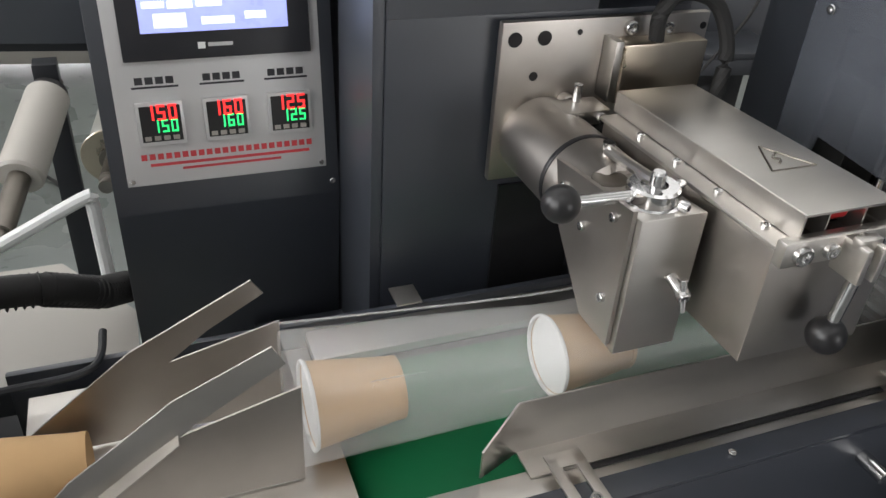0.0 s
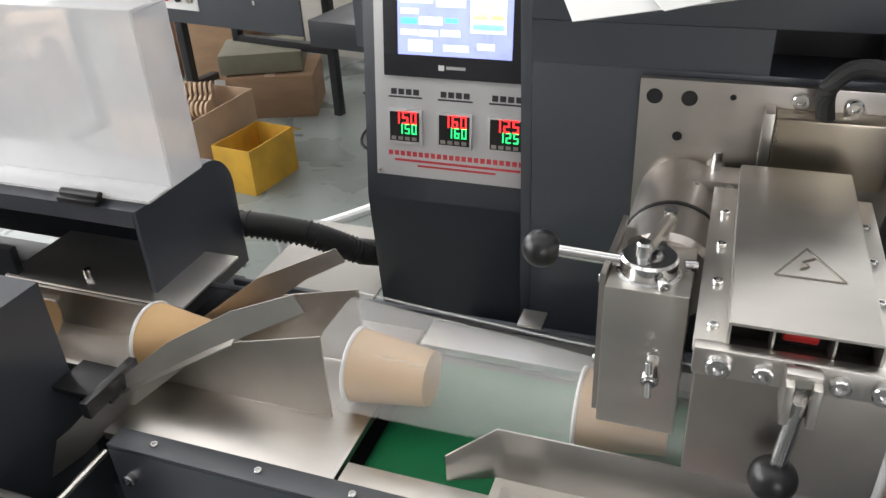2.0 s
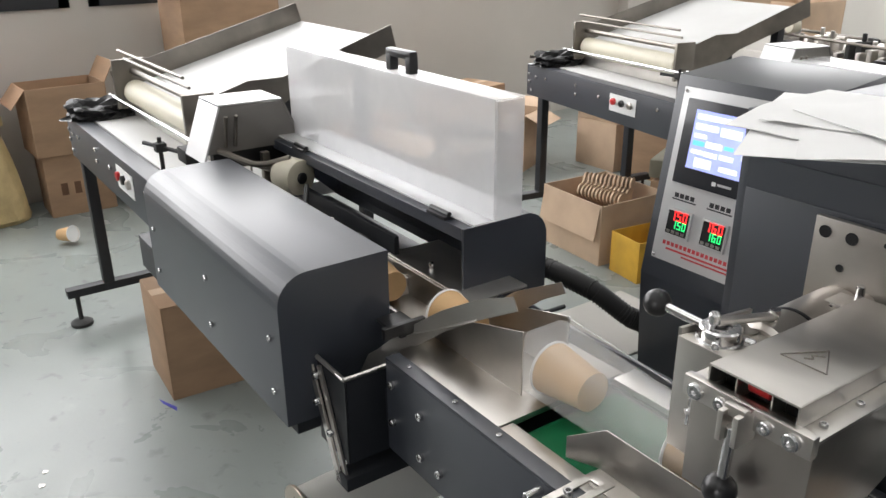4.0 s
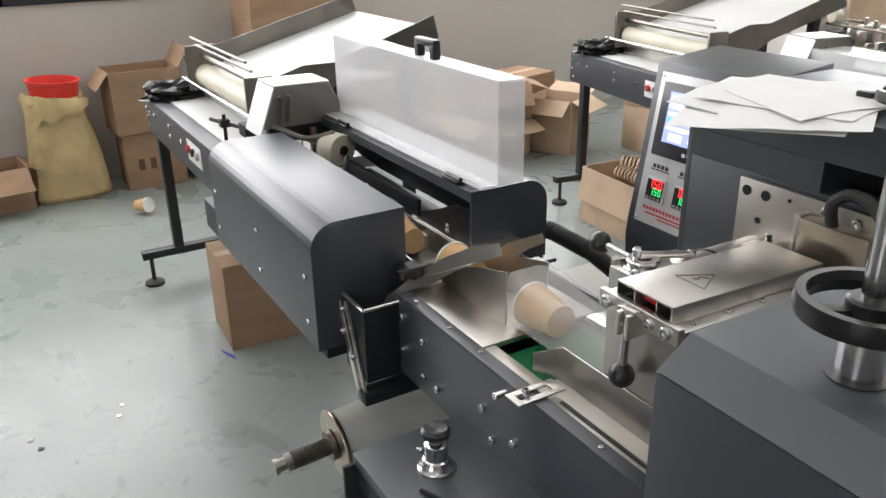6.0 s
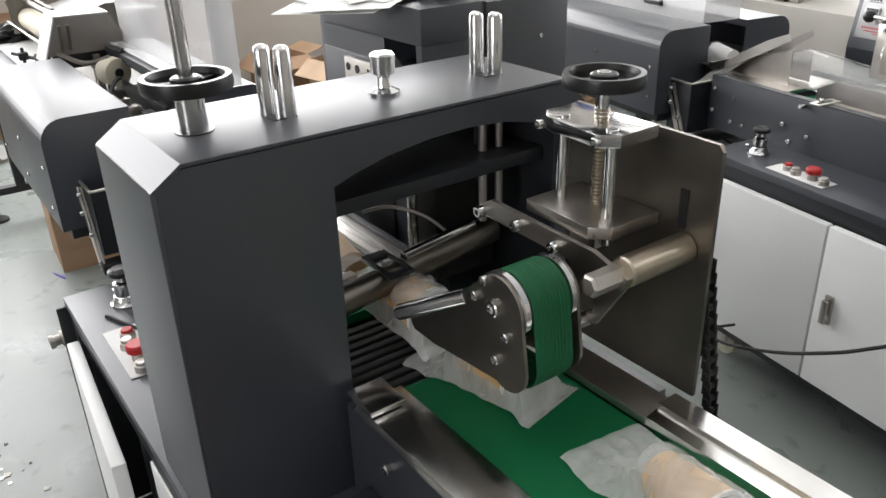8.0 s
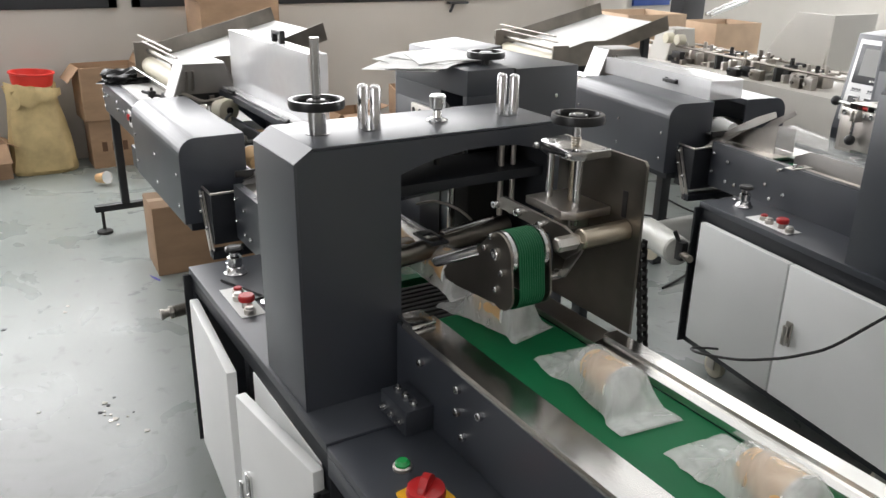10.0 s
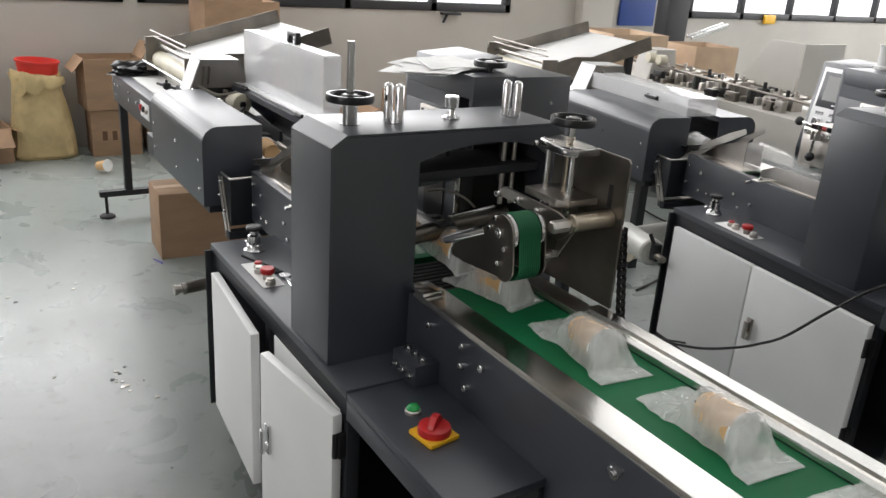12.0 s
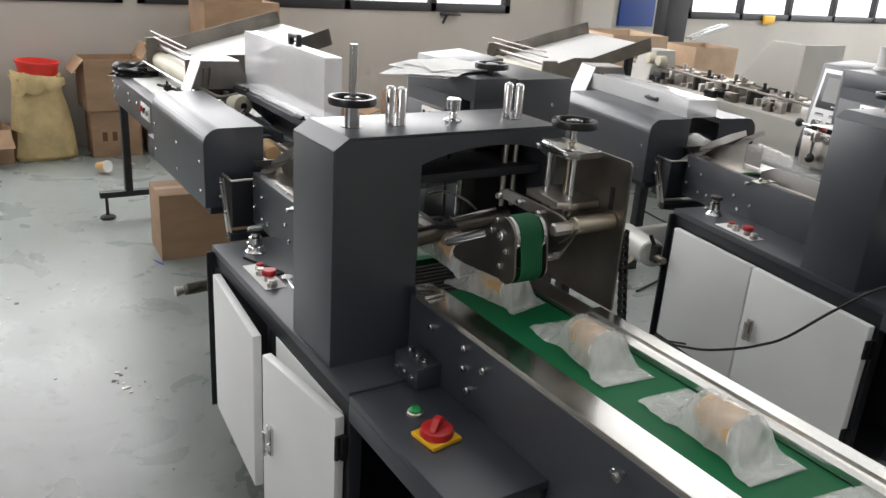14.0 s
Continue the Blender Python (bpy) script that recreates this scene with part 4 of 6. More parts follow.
def seal_unit():
    """The heated sealing head with its folded cover."""
    c = unit("heat_seal_head", (0.65, 0.57, 0.935), "stainless heat sealing head with folded cover and warning triangle", "machine head")
    part("body", prism([(0.476, 0.937), (0.60, 0.937), (0.735, 0.985), (0.735, 1.044), (0.476, 1.050)], "x", 0.580, 0.708, 0.002), STEEL_DULL, c)
    part("flange", prism([(0.474, 1.052), (0.738, 1.046), (0.738, 1.050), (0.474, 1.056)], "x", 0.576, 0.600, 0.0008), STEEL, c)
    part("flange", prism([(0.474, 1.052), (0.738, 1.046), (0.738, 1.050), (0.474, 1.056)], "x", 0.688, 0.711, 0.0008), STEEL, c)
    cov = part("cover", join(prism([(0.474, 1.0775), (0.745, 1.0695), (0.745, 1.072), (0.474, 1.080)], "x", 0.598, 0.690, 0.0006),
                             prism([(0.474, 1.0565), (0.745, 1.0505), (0.745, 1.0715), (0.474, 1.0795)], "x", 0.597, 0.599), prism([(0.474, 1.0565), (0.745, 1.0505), (0.745, 1.0715), (0.474, 1.0795)], "x", 0.689, 0.691)), STEEL, c, "folded stainless cover")
    # black block filling the cover, for the shade beneath it
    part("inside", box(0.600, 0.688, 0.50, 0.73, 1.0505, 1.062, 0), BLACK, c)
    part("fin", box(0.625, 0.6265, 0.477, 0.60, 1.0525, 1.0755, 0), STEEL, c)
    part("fin", box(0.662, 0.6635, 0.477, 0.60, 1.0525, 1.0755, 0), STEEL, c)
    part("red_wire", rod((0.632, 0.492, 1.068), (0.654, 0.492, 1.068), 0.007), RED, c)
    # warning triangle, engraved
    tri = []
    z = lambda y: 1.080 - (y - 0.474) * 0.0295 + 0.0004
    a, b, d = Vector((0.625, 0.545, 0)), Vector((0.672, 0.545, 0)), Vector((0.648, 0.590, 0))
    for p, q in ((a, b), (b, d), (d, a)):
        tri.append(tube([(p.x, p.y, z(p.y)), ((p.x + q.x) / 2, (p.y + q.y) / 2, z((p.y + q.y) / 2)), (q.x, q.y, z(q.y))], 0.0009, 5))
    tri.append(tube([(0.642, 0.556, z(0.556)), (0.648, 0.562, z(0.562)), (0.644, 0.567, z(0.567)), (0.653, 0.575, z(0.575))], 0.0012, 5))
    part("warning_mark", join(*tri), TINPLATE, cov, "engraved warning triangle")
    bar = part("front_bar", box(0.577, 0.712, 0.464, 0.4755, 1.040, 1.063, 0.003), STEEL, c)
    for x in (0.594, 0.622, 0.668, 0.694):
        part("screw", bolt((x, 0.464, 1.0515), (0, -1, 0), 0.0085 if x in (0.594, 0.694) else 0.0068, 0.006), CHROME, bar)
    lv = part("lever", join(box(0.634, 0.640, 0.440, 0.470, 1.03, 1.062, 0.002), box(0.650, 0.656, 0.440, 0.470, 1.03, 1.062, 0.002), box(0.634, 0.656, 0.448, 0.458, 1.055, 1.066, 0.002)), STEEL, c)
    part("rod", rod((0.645, 0.450, 1.045), (0.641, 0.452, 0.985), 0.0055), CHROME, lv)
    part("ball", ball((0.640, 0.452, 0.972), 0.0165), BLACK, lv, "glossy black ball knob")
    for y in (0.50, 0.56, 0.62, 0.68):
        part("screw", bolt((0.588, y, 1.056 - (y - 0.474) * 0.022), (0, 0, 1), 0.004, 0.004), CHROME, c)
        part("screw", bolt((0.70, y, 1.056 - (y - 0.474) * 0.022), (0, 0, 1), 0.004, 0.004), CHROME, c)
    part("wing_screw", join(rod((0.708, 0.62, 1.02), (0.735, 0.62, 1.015), 0.005), rod((0.722, 0.60, 1.03), (0.728, 0.635, 1.0), 0.003)), CHROME, c)
    return c


def rear_mechanism():
    """What shows through the arch: cross jaw, shafts and slatted bed."""
    c = unit("cross_jaw", (0.98, 0.64, 0.74), "dark cross sealing jaw with shafts inside the housing", "machine unit")
    part("jaw", rod((1.02, 0.475, 0.925), (0.985, 0.78, 0.942), 0.021, 20), TINPLATE, c)
    part("jaw_cap", rod((1.01, 0.60, 0.958), (0.995, 0.735, 0.966), 0.008), CHROME, c)
    # carrier coloured black for the shade inside the arch
    part("jaw_carrier", box(0.892, 0.95, 0.70, 0.812, 0.86, 1.07, 0.003), RUBBER, c)
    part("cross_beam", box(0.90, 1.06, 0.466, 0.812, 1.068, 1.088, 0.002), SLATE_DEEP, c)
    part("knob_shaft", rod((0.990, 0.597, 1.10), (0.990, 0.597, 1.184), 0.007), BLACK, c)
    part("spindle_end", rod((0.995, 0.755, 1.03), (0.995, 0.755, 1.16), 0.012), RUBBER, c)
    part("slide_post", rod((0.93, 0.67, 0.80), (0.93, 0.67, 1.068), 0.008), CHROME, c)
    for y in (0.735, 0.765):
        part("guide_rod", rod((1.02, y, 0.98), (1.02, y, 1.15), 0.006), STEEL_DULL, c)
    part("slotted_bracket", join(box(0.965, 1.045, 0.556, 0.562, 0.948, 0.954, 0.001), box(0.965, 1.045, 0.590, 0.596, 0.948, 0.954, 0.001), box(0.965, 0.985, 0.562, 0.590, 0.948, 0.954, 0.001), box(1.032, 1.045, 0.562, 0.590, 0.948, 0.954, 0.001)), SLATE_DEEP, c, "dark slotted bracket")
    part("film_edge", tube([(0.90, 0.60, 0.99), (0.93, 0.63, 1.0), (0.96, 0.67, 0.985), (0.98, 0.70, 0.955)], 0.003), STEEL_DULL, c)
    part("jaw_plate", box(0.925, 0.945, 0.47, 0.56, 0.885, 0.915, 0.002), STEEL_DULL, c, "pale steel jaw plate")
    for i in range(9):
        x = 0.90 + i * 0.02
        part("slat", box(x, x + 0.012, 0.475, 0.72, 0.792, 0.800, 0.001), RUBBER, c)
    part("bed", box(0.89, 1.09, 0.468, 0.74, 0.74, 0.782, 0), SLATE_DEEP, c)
    return c


def side_guard():
    c = unit("side_guard", (0.87, 0.6, 0.86), "smoky translucent acrylic guard on the sealer housing", "guard")
    part("plate", prism([(0.395, 0.868), (0.392, 0.90), (0.392, 1.165), (0.785, 1.165), (0.785, 0.985), (0.765, 0.90), (0.742, 0.90), (0.7245, 1.0025), (0.459, 0.985), (0.445, 0.90), (0.425, 0.868)], "x", 0.866, 0.871), SMOKED, c)
    part("hinge_strip", box(0.8655, 0.8755, 0.40, 0.78, 1.167, 1.173, 0.001), STEEL_DULL, c)
    bolts(c, [(0.866, 0.757, 1.139), (0.866, 0.44, 1.13)], (-1, 0, 0), 0.006, 0.006)
    return c


def infeed_unit():
    c = unit("infeed_unit", (-0.45, 0.6, 0), "cup infeed unit with rounded dark grey hoods and open acrylic cover", "infeed unit")
    xa, xb = -0.80, -0.083
    n = part("near_hood", prism(rounded(0.325, 0.531, 0.686, 0.958, 0.055, "d"), "x", xa, xb, 0.0012), SLATE, c, "rounded dark grey sheet-metal hood")
    for x in (-0.75, -0.42, -0.12):
        for z in (0.84, 0.74):
            part("screw", bolt((x, 0.325, z), (0, -1, 0), 0.006, 0.006), CHROME, n)
    f = part("far_hood", join(prism([(0.690, 0.935), (0.690, 0.958), (0.837, 0.958)] + rounded(0.690, 0.892, 0.80, 0.958, 0.055, "c")[2:10] + [(0.892, 0.76), (0.886, 0.76), (0.886, 0.90), (0.83, 0.95), (0.70, 0.95), (0.70, 0.935)], "x", -0.93, -0.089),
                              prism(rounded(0.690, 0.892, 0.77, 0.958, 0.055, "c"), "x", -0.0885, xb)), SLATE, c, "rounded dark grey sheet-metal hood")
    part("bed", box(-1.0, -0.09, 0.345, 0.885, 0.66, 0.745, 0.002), SLATE_DEEP, c)
    part("trough", prism([(0.545, 0.775), (0.545, 0.835), (0.550, 0.835), (0.550, 0.781), (0.667, 0.781), (0.667, 0.835), (0.672, 0.835), (0.672, 0.775)], "x", -0.9, -0.02), STEEL, c, "stainless cup trough")
    part("top_sheet", box(-0.32, -0.03, 0.672, 0.80, 0.836, 0.840, 0.001), STEEL, c)
    part("screw", bolt((-0.20, 0.70, 0.840), (0, 0, 1), 0.006, 0.012), CHROME, c)
    # acrylic cover, swung open on the far hood
    cv = part("cover", box(-0.91, -0.07, 0.748, 0.752, 0.964, 1.187, 0.001), ACRYLIC, c, "milky clear acrylic cover standing open")
    part("top_panel", box(-0.91, -0.07, 0.7525, 0.815, 1.183, 1.187, 0.001), ACRYLIC, cv)
    part("end_panel", box(-0.074, -0.07, 0.7525, 0.815, 0.964, 1.1825, 0.001), ACRYLIC, cv)
    part("end_panel", box(-0.91, -0.906, 0.7525, 0.815, 0.964, 1.1825, 0.001), ACRYLIC, cv)
    part("flange", box(-0.91, -0.07, 0.703, 0.7475, 0.964, 0.968, 0.001), ACRYLIC, cv)
    part("handle", join(box(-0.457, -0.437, 0.765, 0.785, 1.187, 1.222, 0.003), box(-0.383, -0.363, 0.765, 0.785, 1.187, 1.222, 0.003), box(-0.457, -0.363, 0.765, 0.785, 1.215, 1.232, 0.005)), BLACK, cv, "black grab handle")
    for x in (-0.76, -0.17):
        part("hinge", join(box(x - 0.03, x + 0.03, 0.688, 0.716, 0.9585, 0.966, 0.002), rod((x - 0.03, 0.70, 0.968), (x + 0.03, 0.70, 0.968), 0.006)), BLACK, cv)
    # cup feed mechanism between the hoods
    r = random.Random(5)
    for i in range(12):
        x = -0.74 + i * 0.042
        y, z, w = 0.585 + r.uniform(0.0, 0.06), r.uniform(0.815, 0.862), r.uniform(0.022, 0.05)
        body = [box(x, x + w, y, y + r.uniform(0.03, 0.06), z - 0.04, z, 0.004), rod((x + w * 0.5, y - 0.012, z - 0.012), (x + w * 0.5, y + 0.055, z - 0.012), r.uniform(0.007, 0.013))]
        if i % 3 == 0:
            body.append(rod((x + w * 0.4, y + 0.02, z), (x + w * 0.4, y + 0.02, z + 0.022), 0.009))
        if i % 4 == 1:
            body.append(spun(box(x - 0.03, x + w + 0.03, y + 0.01, y + 0.022, z + 0.001, z + 0.012, 0.002), (x, y, z), "Z", r.uniform(-25, 25)))
        part("clamp", join(*body), (TINPLATE, STEEL_DULL, RUBBER, TINPLATE, BLACK)[i % 5], c)
    part("carrier_plate", box(-0.80, -0.30, 0.676, 0.688, 0.76, 0.88, 0.002), SLATE_DEEP, c)
    part("drive_cover", box(-0.62, -0.36, 0.600, 0.675, 0.775, 0.815, 0.006), BLACK, c, "black drive cover")
    part("drive_shaft", rod((-0.70, 0.572, 0.845), (-0.36, 0.575, 0.835), 0.008), STEEL_DULL, c)
    part("air_hose", tube([(-0.66, 0.66, 0.90), (-0.60, 0.63, 0.905), (-0.54, 0.60, 0.885), (-0.47, 0.61, 0.87)], 0.006), RUBBER, c)
    part("feed_roller", turned([(0.012, 0), (0.042, 0.002), (0.044, 0.01), (0.044, 0.06), (0.042, 0.066), (0.014, 0.068)], (-0.775, 0.655, 0.905), (1, 0.25, 0), 28), NYLON, c, "cream nylon feed roller")
    part("roller_hub", rod((-0.710, 0.671, 0.905), (-0.703, 0.673, 0.905), 0.014), BLACK, c)
    part("roller_arm", join(box(-0.88, -0.86, 0.64, 0.66, 0.80, 0.94, 0.003), rod((-0.87, 0.635, 0.905), (-0.77, 0.657, 0.905), 0.008)), TINPLATE, c)
    part("link_shaft", tube([(-0.98, 0.52, 0.955), (-0.88, 0.55, 0.95), (-0.80, 0.60, 0.93), (-0.74, 0.66, 0.95)], 0.008), TINPLATE, c)
    # trapezoid guard: lit side and top in a paler metal, shaded faces in a darker one
    tg = part("trapezoid_guard", prism([(0.512, 0.945), (0.556, 1.058), (0.716, 1.056), (0.762, 0.960), (0.762, 0.945)], "x", -0.90, -0.897), GUARD_SHADED, c, "folded steel guard with sloping sides")
    part("guard_side", prism([(0.500, 0.925), (0.552, 1.0605), (0.5565, 1.0585), (0.5045, 0.925)], "x", -1.03, -0.895), LABEL_ALU, tg, "sheet-metal side in a paler, lit tone")
    part("guard_top", prism([(0.553, 1.0610), (0.717, 1.0590), (0.719, 1.063), (0.551, 1.065)], "x", -1.03, -0.895), LABEL_ALU, tg)
    part("guard_side", prism([(0.7175, 1.0585), (0.762, 0.958), (0.765, 0.960), (0.7205, 1.0615)], "x", -1.03, -0.895), GUARD_SHADED, tg)
    # black block for the shaded gap under the guard
    part("guard_inside", box(-0.93, -0.905, 0.53, 0.75, 0.90, 0.95, 0), BLACK, tg)
    for y in (0.56, 0.585):
        part("guide_rod", rod((-0.894, y, 0.96), (-0.87, y, 1.04), 0.005), TINPLATE, tg)
    part("leg", box(-0.75, -0.70, 0.80, 0.85, 0.0, 0.66, 0.002), SLATE_DEEP, c)
    part("leg", box(-0.16, -0.11, 0.80, 0.85, 0.0, 0.66, 0.002), SLATE_DEEP, c)
    return c


def catch_tray():
    c = unit("catch_tray", (-0.02, 0.37, 0.69), "black folded steel tray on silver link arms", "tray")
    for q in ((-0.09, 0.01, 0.387, 0.391, 0.64, 0.80), (-0.09, -0.086, 0.3915, 0.50, 0.64, 0.80), (0.006, 0.01, 0.3915, 0.50, 0.64, 0.80), (-0.0855, 0.0055, 0.3915, 0.50, 0.64, 0.644)):
        part("tray_side", box(*q, 0.001), SLATE_DEEP, c)
    part("rim", tube([(-0.10, 0.50, 0.802), (-0.095, 0.45, 0.802), (-0.09, 0.392, 0.802), (-0.085, 0.387, 0.802), (-0.04, 0.387, 0.802), (0.004, 0.387, 0.802), (0.01, 0.392, 0.802), (0.01, 0.43, 0.802), (0.01, 0.465, 0.802)], 0.004), STEEL, c)
    part("link_arm", prism([(-0.10, 0.79), (-0.085, 0.795), (0.0, 0.60), (-0.015, 0.595)], "y", 0.376, 0.380), STEEL, c)
    part("link_arm", prism([(-0.075, 0.79), (-0.063, 0.795), (0.012, 0.61), (0.0, 0.605)], "y", 0.381, 0.385), STEEL, c)
    part("cross_bar", box(-0.02, 0.02, 0.376, 0.60, 0.595, 0.62, 0.002), SLATE_DEEP, c)
    bolts(c, [(-0.09, 0.376, 0.785), (-0.07, 0.380, 0.775), (-0.065, 0.376, 0.73), (-0.03, 0.380, 0.685)], (0, -1, 0), 0.007, 0.009)
    # far twin of the tray
    ft = part("far_tray", box(-0.06, 0.065, 0.74, 0.80, 0.74, 0.745, 0), SLATE_DEEP, c)
    part("far_rim", tube([(-0.06, 0.80, 0.835), (-0.06, 0.74, 0.835), (0.0, 0.735, 0.835), (0.06, 0.745, 0.835), (0.07, 0.80, 0.835)], 0.004), SLATE_DEEP, ft)
    part("lever", join(box(-0.08, 0.0, 0.50, 0.55, 0.835, 0.84, 0.001), box(-0.01, 0.0, 0.47, 0.55, 0.84, 0.86, 0.001)), BLACK, c)
    return c


def film_reel():
    c = unit("film_reel", (-0.22, 0.5, 0.25), "film reel on a threaded arbor beside the cabinet", "film reel")
    part("arbor", screw_rod((-0.225, 0.39, 0.345), (-0.225, 0.275, 0.338), 0.022), TINPLATE, c)
    part("arbor_end", turned([(0.022, 0), (0.022, 0.012), (0.015, 0.014), (0.015, 0.030), (0.019, 0.031), (0.019, 0.042)], (-0.225, 0.285, 0.339), (0, -1, -0.06), 20), STEEL_DULL, c)
    part("flange", turned([(0.02, 0), (0.083, 0.002), (0.085, 0.004), (0.083, 0.010), (0.02, 0.012)], (-0.225, 0.392, 0.345), (0, 1, 0.06), 40), BROWN_STEEL, c)
    part("collar", turned([(0.036, 0), (0.036, 0.012), (0.03, 0.014)], (-0.225, 0.378, 0.344), (0, 1, 0.06), 28), TINPLATE, c)
    part("film", turned([(0.02, 0.013), (0.075, 0.015), (0.075, 0.40), (0.02, 0.402)], (-0.225, 0.392, 0.345), (0, 1, 0.06), 40), FILM_ROLL, c, "milky film wound on the arbor")
    part("stand", box(-0.245, -0.205, 0.83, 0.87, 0.0, 0.42, 0.003), SLATE_DEEP, c)
    return c


def screw_rod(p0, p1, r):
    p0, p1 = Vector(p0), Vector(p1)
    n = int((p1 - p0).length / 0.006)
    prof = []
    for i in range(n):
        prof += [(r, i * 0.006), (r, i * 0.006 + 0.003), (r * 0.85, i * 0.006 + 0.004), (r * 0.85, i * 0.006 + 0.0055)]
    return turned(prof, p0, p1 - p0, 18)


def worktop_controls():
    c = unit("button_plate", (0.53, 0.31, 0.677), "white button plate with red emergency stop and small buttons", "control plate")
    part("plate", box(0.444, 0.63, 0.277, 0.337, 0.6775, 0.679, 0.0005), PAPER, c)
    e = part("emergency_stop", turned([(0.013, 0), (0.013, 0.012), (0.012, 0.014), (0.0125, 0.02)], (0.575, 0.308, 0.679), "z", 20), STEEL_DULL, c)
    part("button", turned([(0.019, 0), (0.020, 0.004), (0.020, 0.011), (0.017, 0.015)], (0.575, 0.308, 0.697), "z", 24), RED, e, "red mushroom push button")
    for x, y, m in ((0.49, 0.312, RED), (0.525, 0.302, STEEL_DULL), (0.615, 0.302, STEEL)):
        b = part("push_button", turned([(0.014, 0), (0.014, 0.012), (0.012, 0.014)], (x, y, 0.679), "z", 20), STEEL_DULL, c)
        part("cap", turned([(0.011, 0), (0.011, 0.004), (0.009, 0.006)], (x, y, 0.693), "z", 20), m, b)
    k = unit("adjusting_knob", (0.348, 0.35, 0.677), "chrome pedestal with a black star knob", "knob")
    part("pedestal", turned([(0.031, 0), (0.031, 0.005), (0.027, 0.008), (0.024, 0.014), (0.022, 0.020), (0.019, 0.022), (0.019, 0.048), (0.013, 0.052), (0.013, 0.062)], (0.348, 0.35, 0.677), "z", 28), CHROME, k)
    part("knob", turned([(0.018, 0), (0.024, 0.003), (0.024, 0.011), (0.019, 0.015), (0.012, 0.013)], (0.348, 0.35, 0.74), "z", 20), BLACK, k)
    part("screw", bolt((0.320, 0.34, 0.695), (-1, -0.3, 0), 0.005, 0.01), CHROME, k)
    return c


def crumpled(at, size, seed):
    """A slack heap of sheeting."""
    bm = bmesh.new()
    bmesh.ops.create_icosphere(bm, subdivisions=4, radius=1.0)
    for v in bm.verts:
        q = v.co * 1.7 + Vector((seed, 0, 0))
        k = 1 + 0.45 * noise.noise(q) + 0.25 * (1 - 2 * abs(noise.noise(q * 2.1)))
        v.co = Vector((at[0] + v.co.x * size[0] * k, at[1] + v.co.y * size[1] * k, at[2] + max(0.0, (v.co.z + 0.3) * size[2] * k)))
    return bm


def conveyor_table():
    c = unit("infeed_conveyor", (-1.6, 0.75, 0), "dark framed conveyor table with white belt", "conveyor")
    y0, y1, xa, xb, T = 0.45, 1.05, -2.30, -0.95, 0.805
    part("side_panel", box(xa, xb, y0, y0 + 0.008, T - 0.155, T - 0.005, 0.002), SLATE, c)
    part("side_panel", box(xa, xb, y1 - 0.008, y1, T - 0.155, T - 0.005, 0.002), SLATE, c)
    part("flange", box(xa, xb, y0, y0 + 0.06, T - 0.0045, T, 0.001), SLATE, c)
    part("belt", box(xa + 0.03, xb, y0 + 0.065, y1 - 0.04, T - 0.04, T + 0.002, 0.004), WHITE_BELT, c, "white belt")
    part("end_cap", box(xa - 0.03, xa + 0.05, y0 + 0.06, y1, T + 0.002, T + 0.025, 0.004), OFFWHITE, c)
    part("draped_sheet", crumpled((xa + 0.10, y0 + 0.13, T + 0.002), (0.085, 0.13, 0.045), 3.0), BLACK, c, "black plastic sheet in a heap")
    part("motor_bar", join(box(xa + 0.02, xa + 0.06, y0 + 0.02, y0 + 0.30, T + 0.03, T + 0.045, 0.004), rod((xa + 0.04, y0 - 0.01, T + 0.04), (xa + 0.04, y0 + 0.06, T + 0.04), 0.008)), TINPLATE, c)
    for y in (0.60, 0.655):
        part("guide_rail", rod((xa + 0.10, y, T + 0.075), (xb - 0.05, y, T + 0.085), 0.007), CHROME, c)
    part("guide_plate", box(xa + 0.14, xb - 0.06, 0.662, 0.668, T + 0.004, T + 0.07, 0.001), STEEL, c, "stainless side guide")
    gx = -1.22
    part("guide_post", join(rod((gx, 0.49, T), (gx, 0.49, T + 0.125), 0.006), rod((gx - 0.09, 0.47, T + 0.095), (gx + 0.11, 0.53, T + 0.095), 0.006), box(gx - 0.015, gx + 0.015, 0.475, 0.505, T + 0.085, T + 0.11, 0.003), box(gx + 0.08, gx + 0.15, 0.51, 0.55, T + 0.075, T + 0.115, 0.006)), RUBBER, c)
    for x, dz in ((xa + 0.03, 0.045), (xa + 0.03, 0.085), (xa + 0.05, 0.125), (xa + 0.09, 0.055), (xa + 0.18, 0.05), (-1.86, 0.04), (-1.86, 0.08), (-1.68, 0.06), (-1.28, 0.045), (-1.15, 0.055)):
        part("screw", bolt((x, y0, T - dz), (0, -1, 0), 0.008, 0.008), CHROME, c)
    lab = part("button_plate", box(-1.60, -1.42, y0 - 0.003, y0, T - 0.105, T - 0.03, 0.001), PAPER, c, "white button plate")
    for i, m in enumerate((RED, BLACK, STEEL_DULL)):
        part("button", turned([(0.015, 0), (0.015, 0.010), (0.011, 0.012)], (-1.57 + i * 0.058, y0 - 0.003, T - 0.062), (0, -1, 0), 16), m, lab)
    x = -2.17
    for y in (y0, y1 - 0.04):
        part("leg", box(x - 0.022, x + 0.022, y, y + 0.04, 0.158, T - 0.155, 0.002), SLATE_DEEP, c)
    part("foot_beam", box(x - 0.022, x + 0.022, y0 - 0.14, y1 + 0.14, 0.125, 0.158, 0.002), SLATE_DEEP, c)
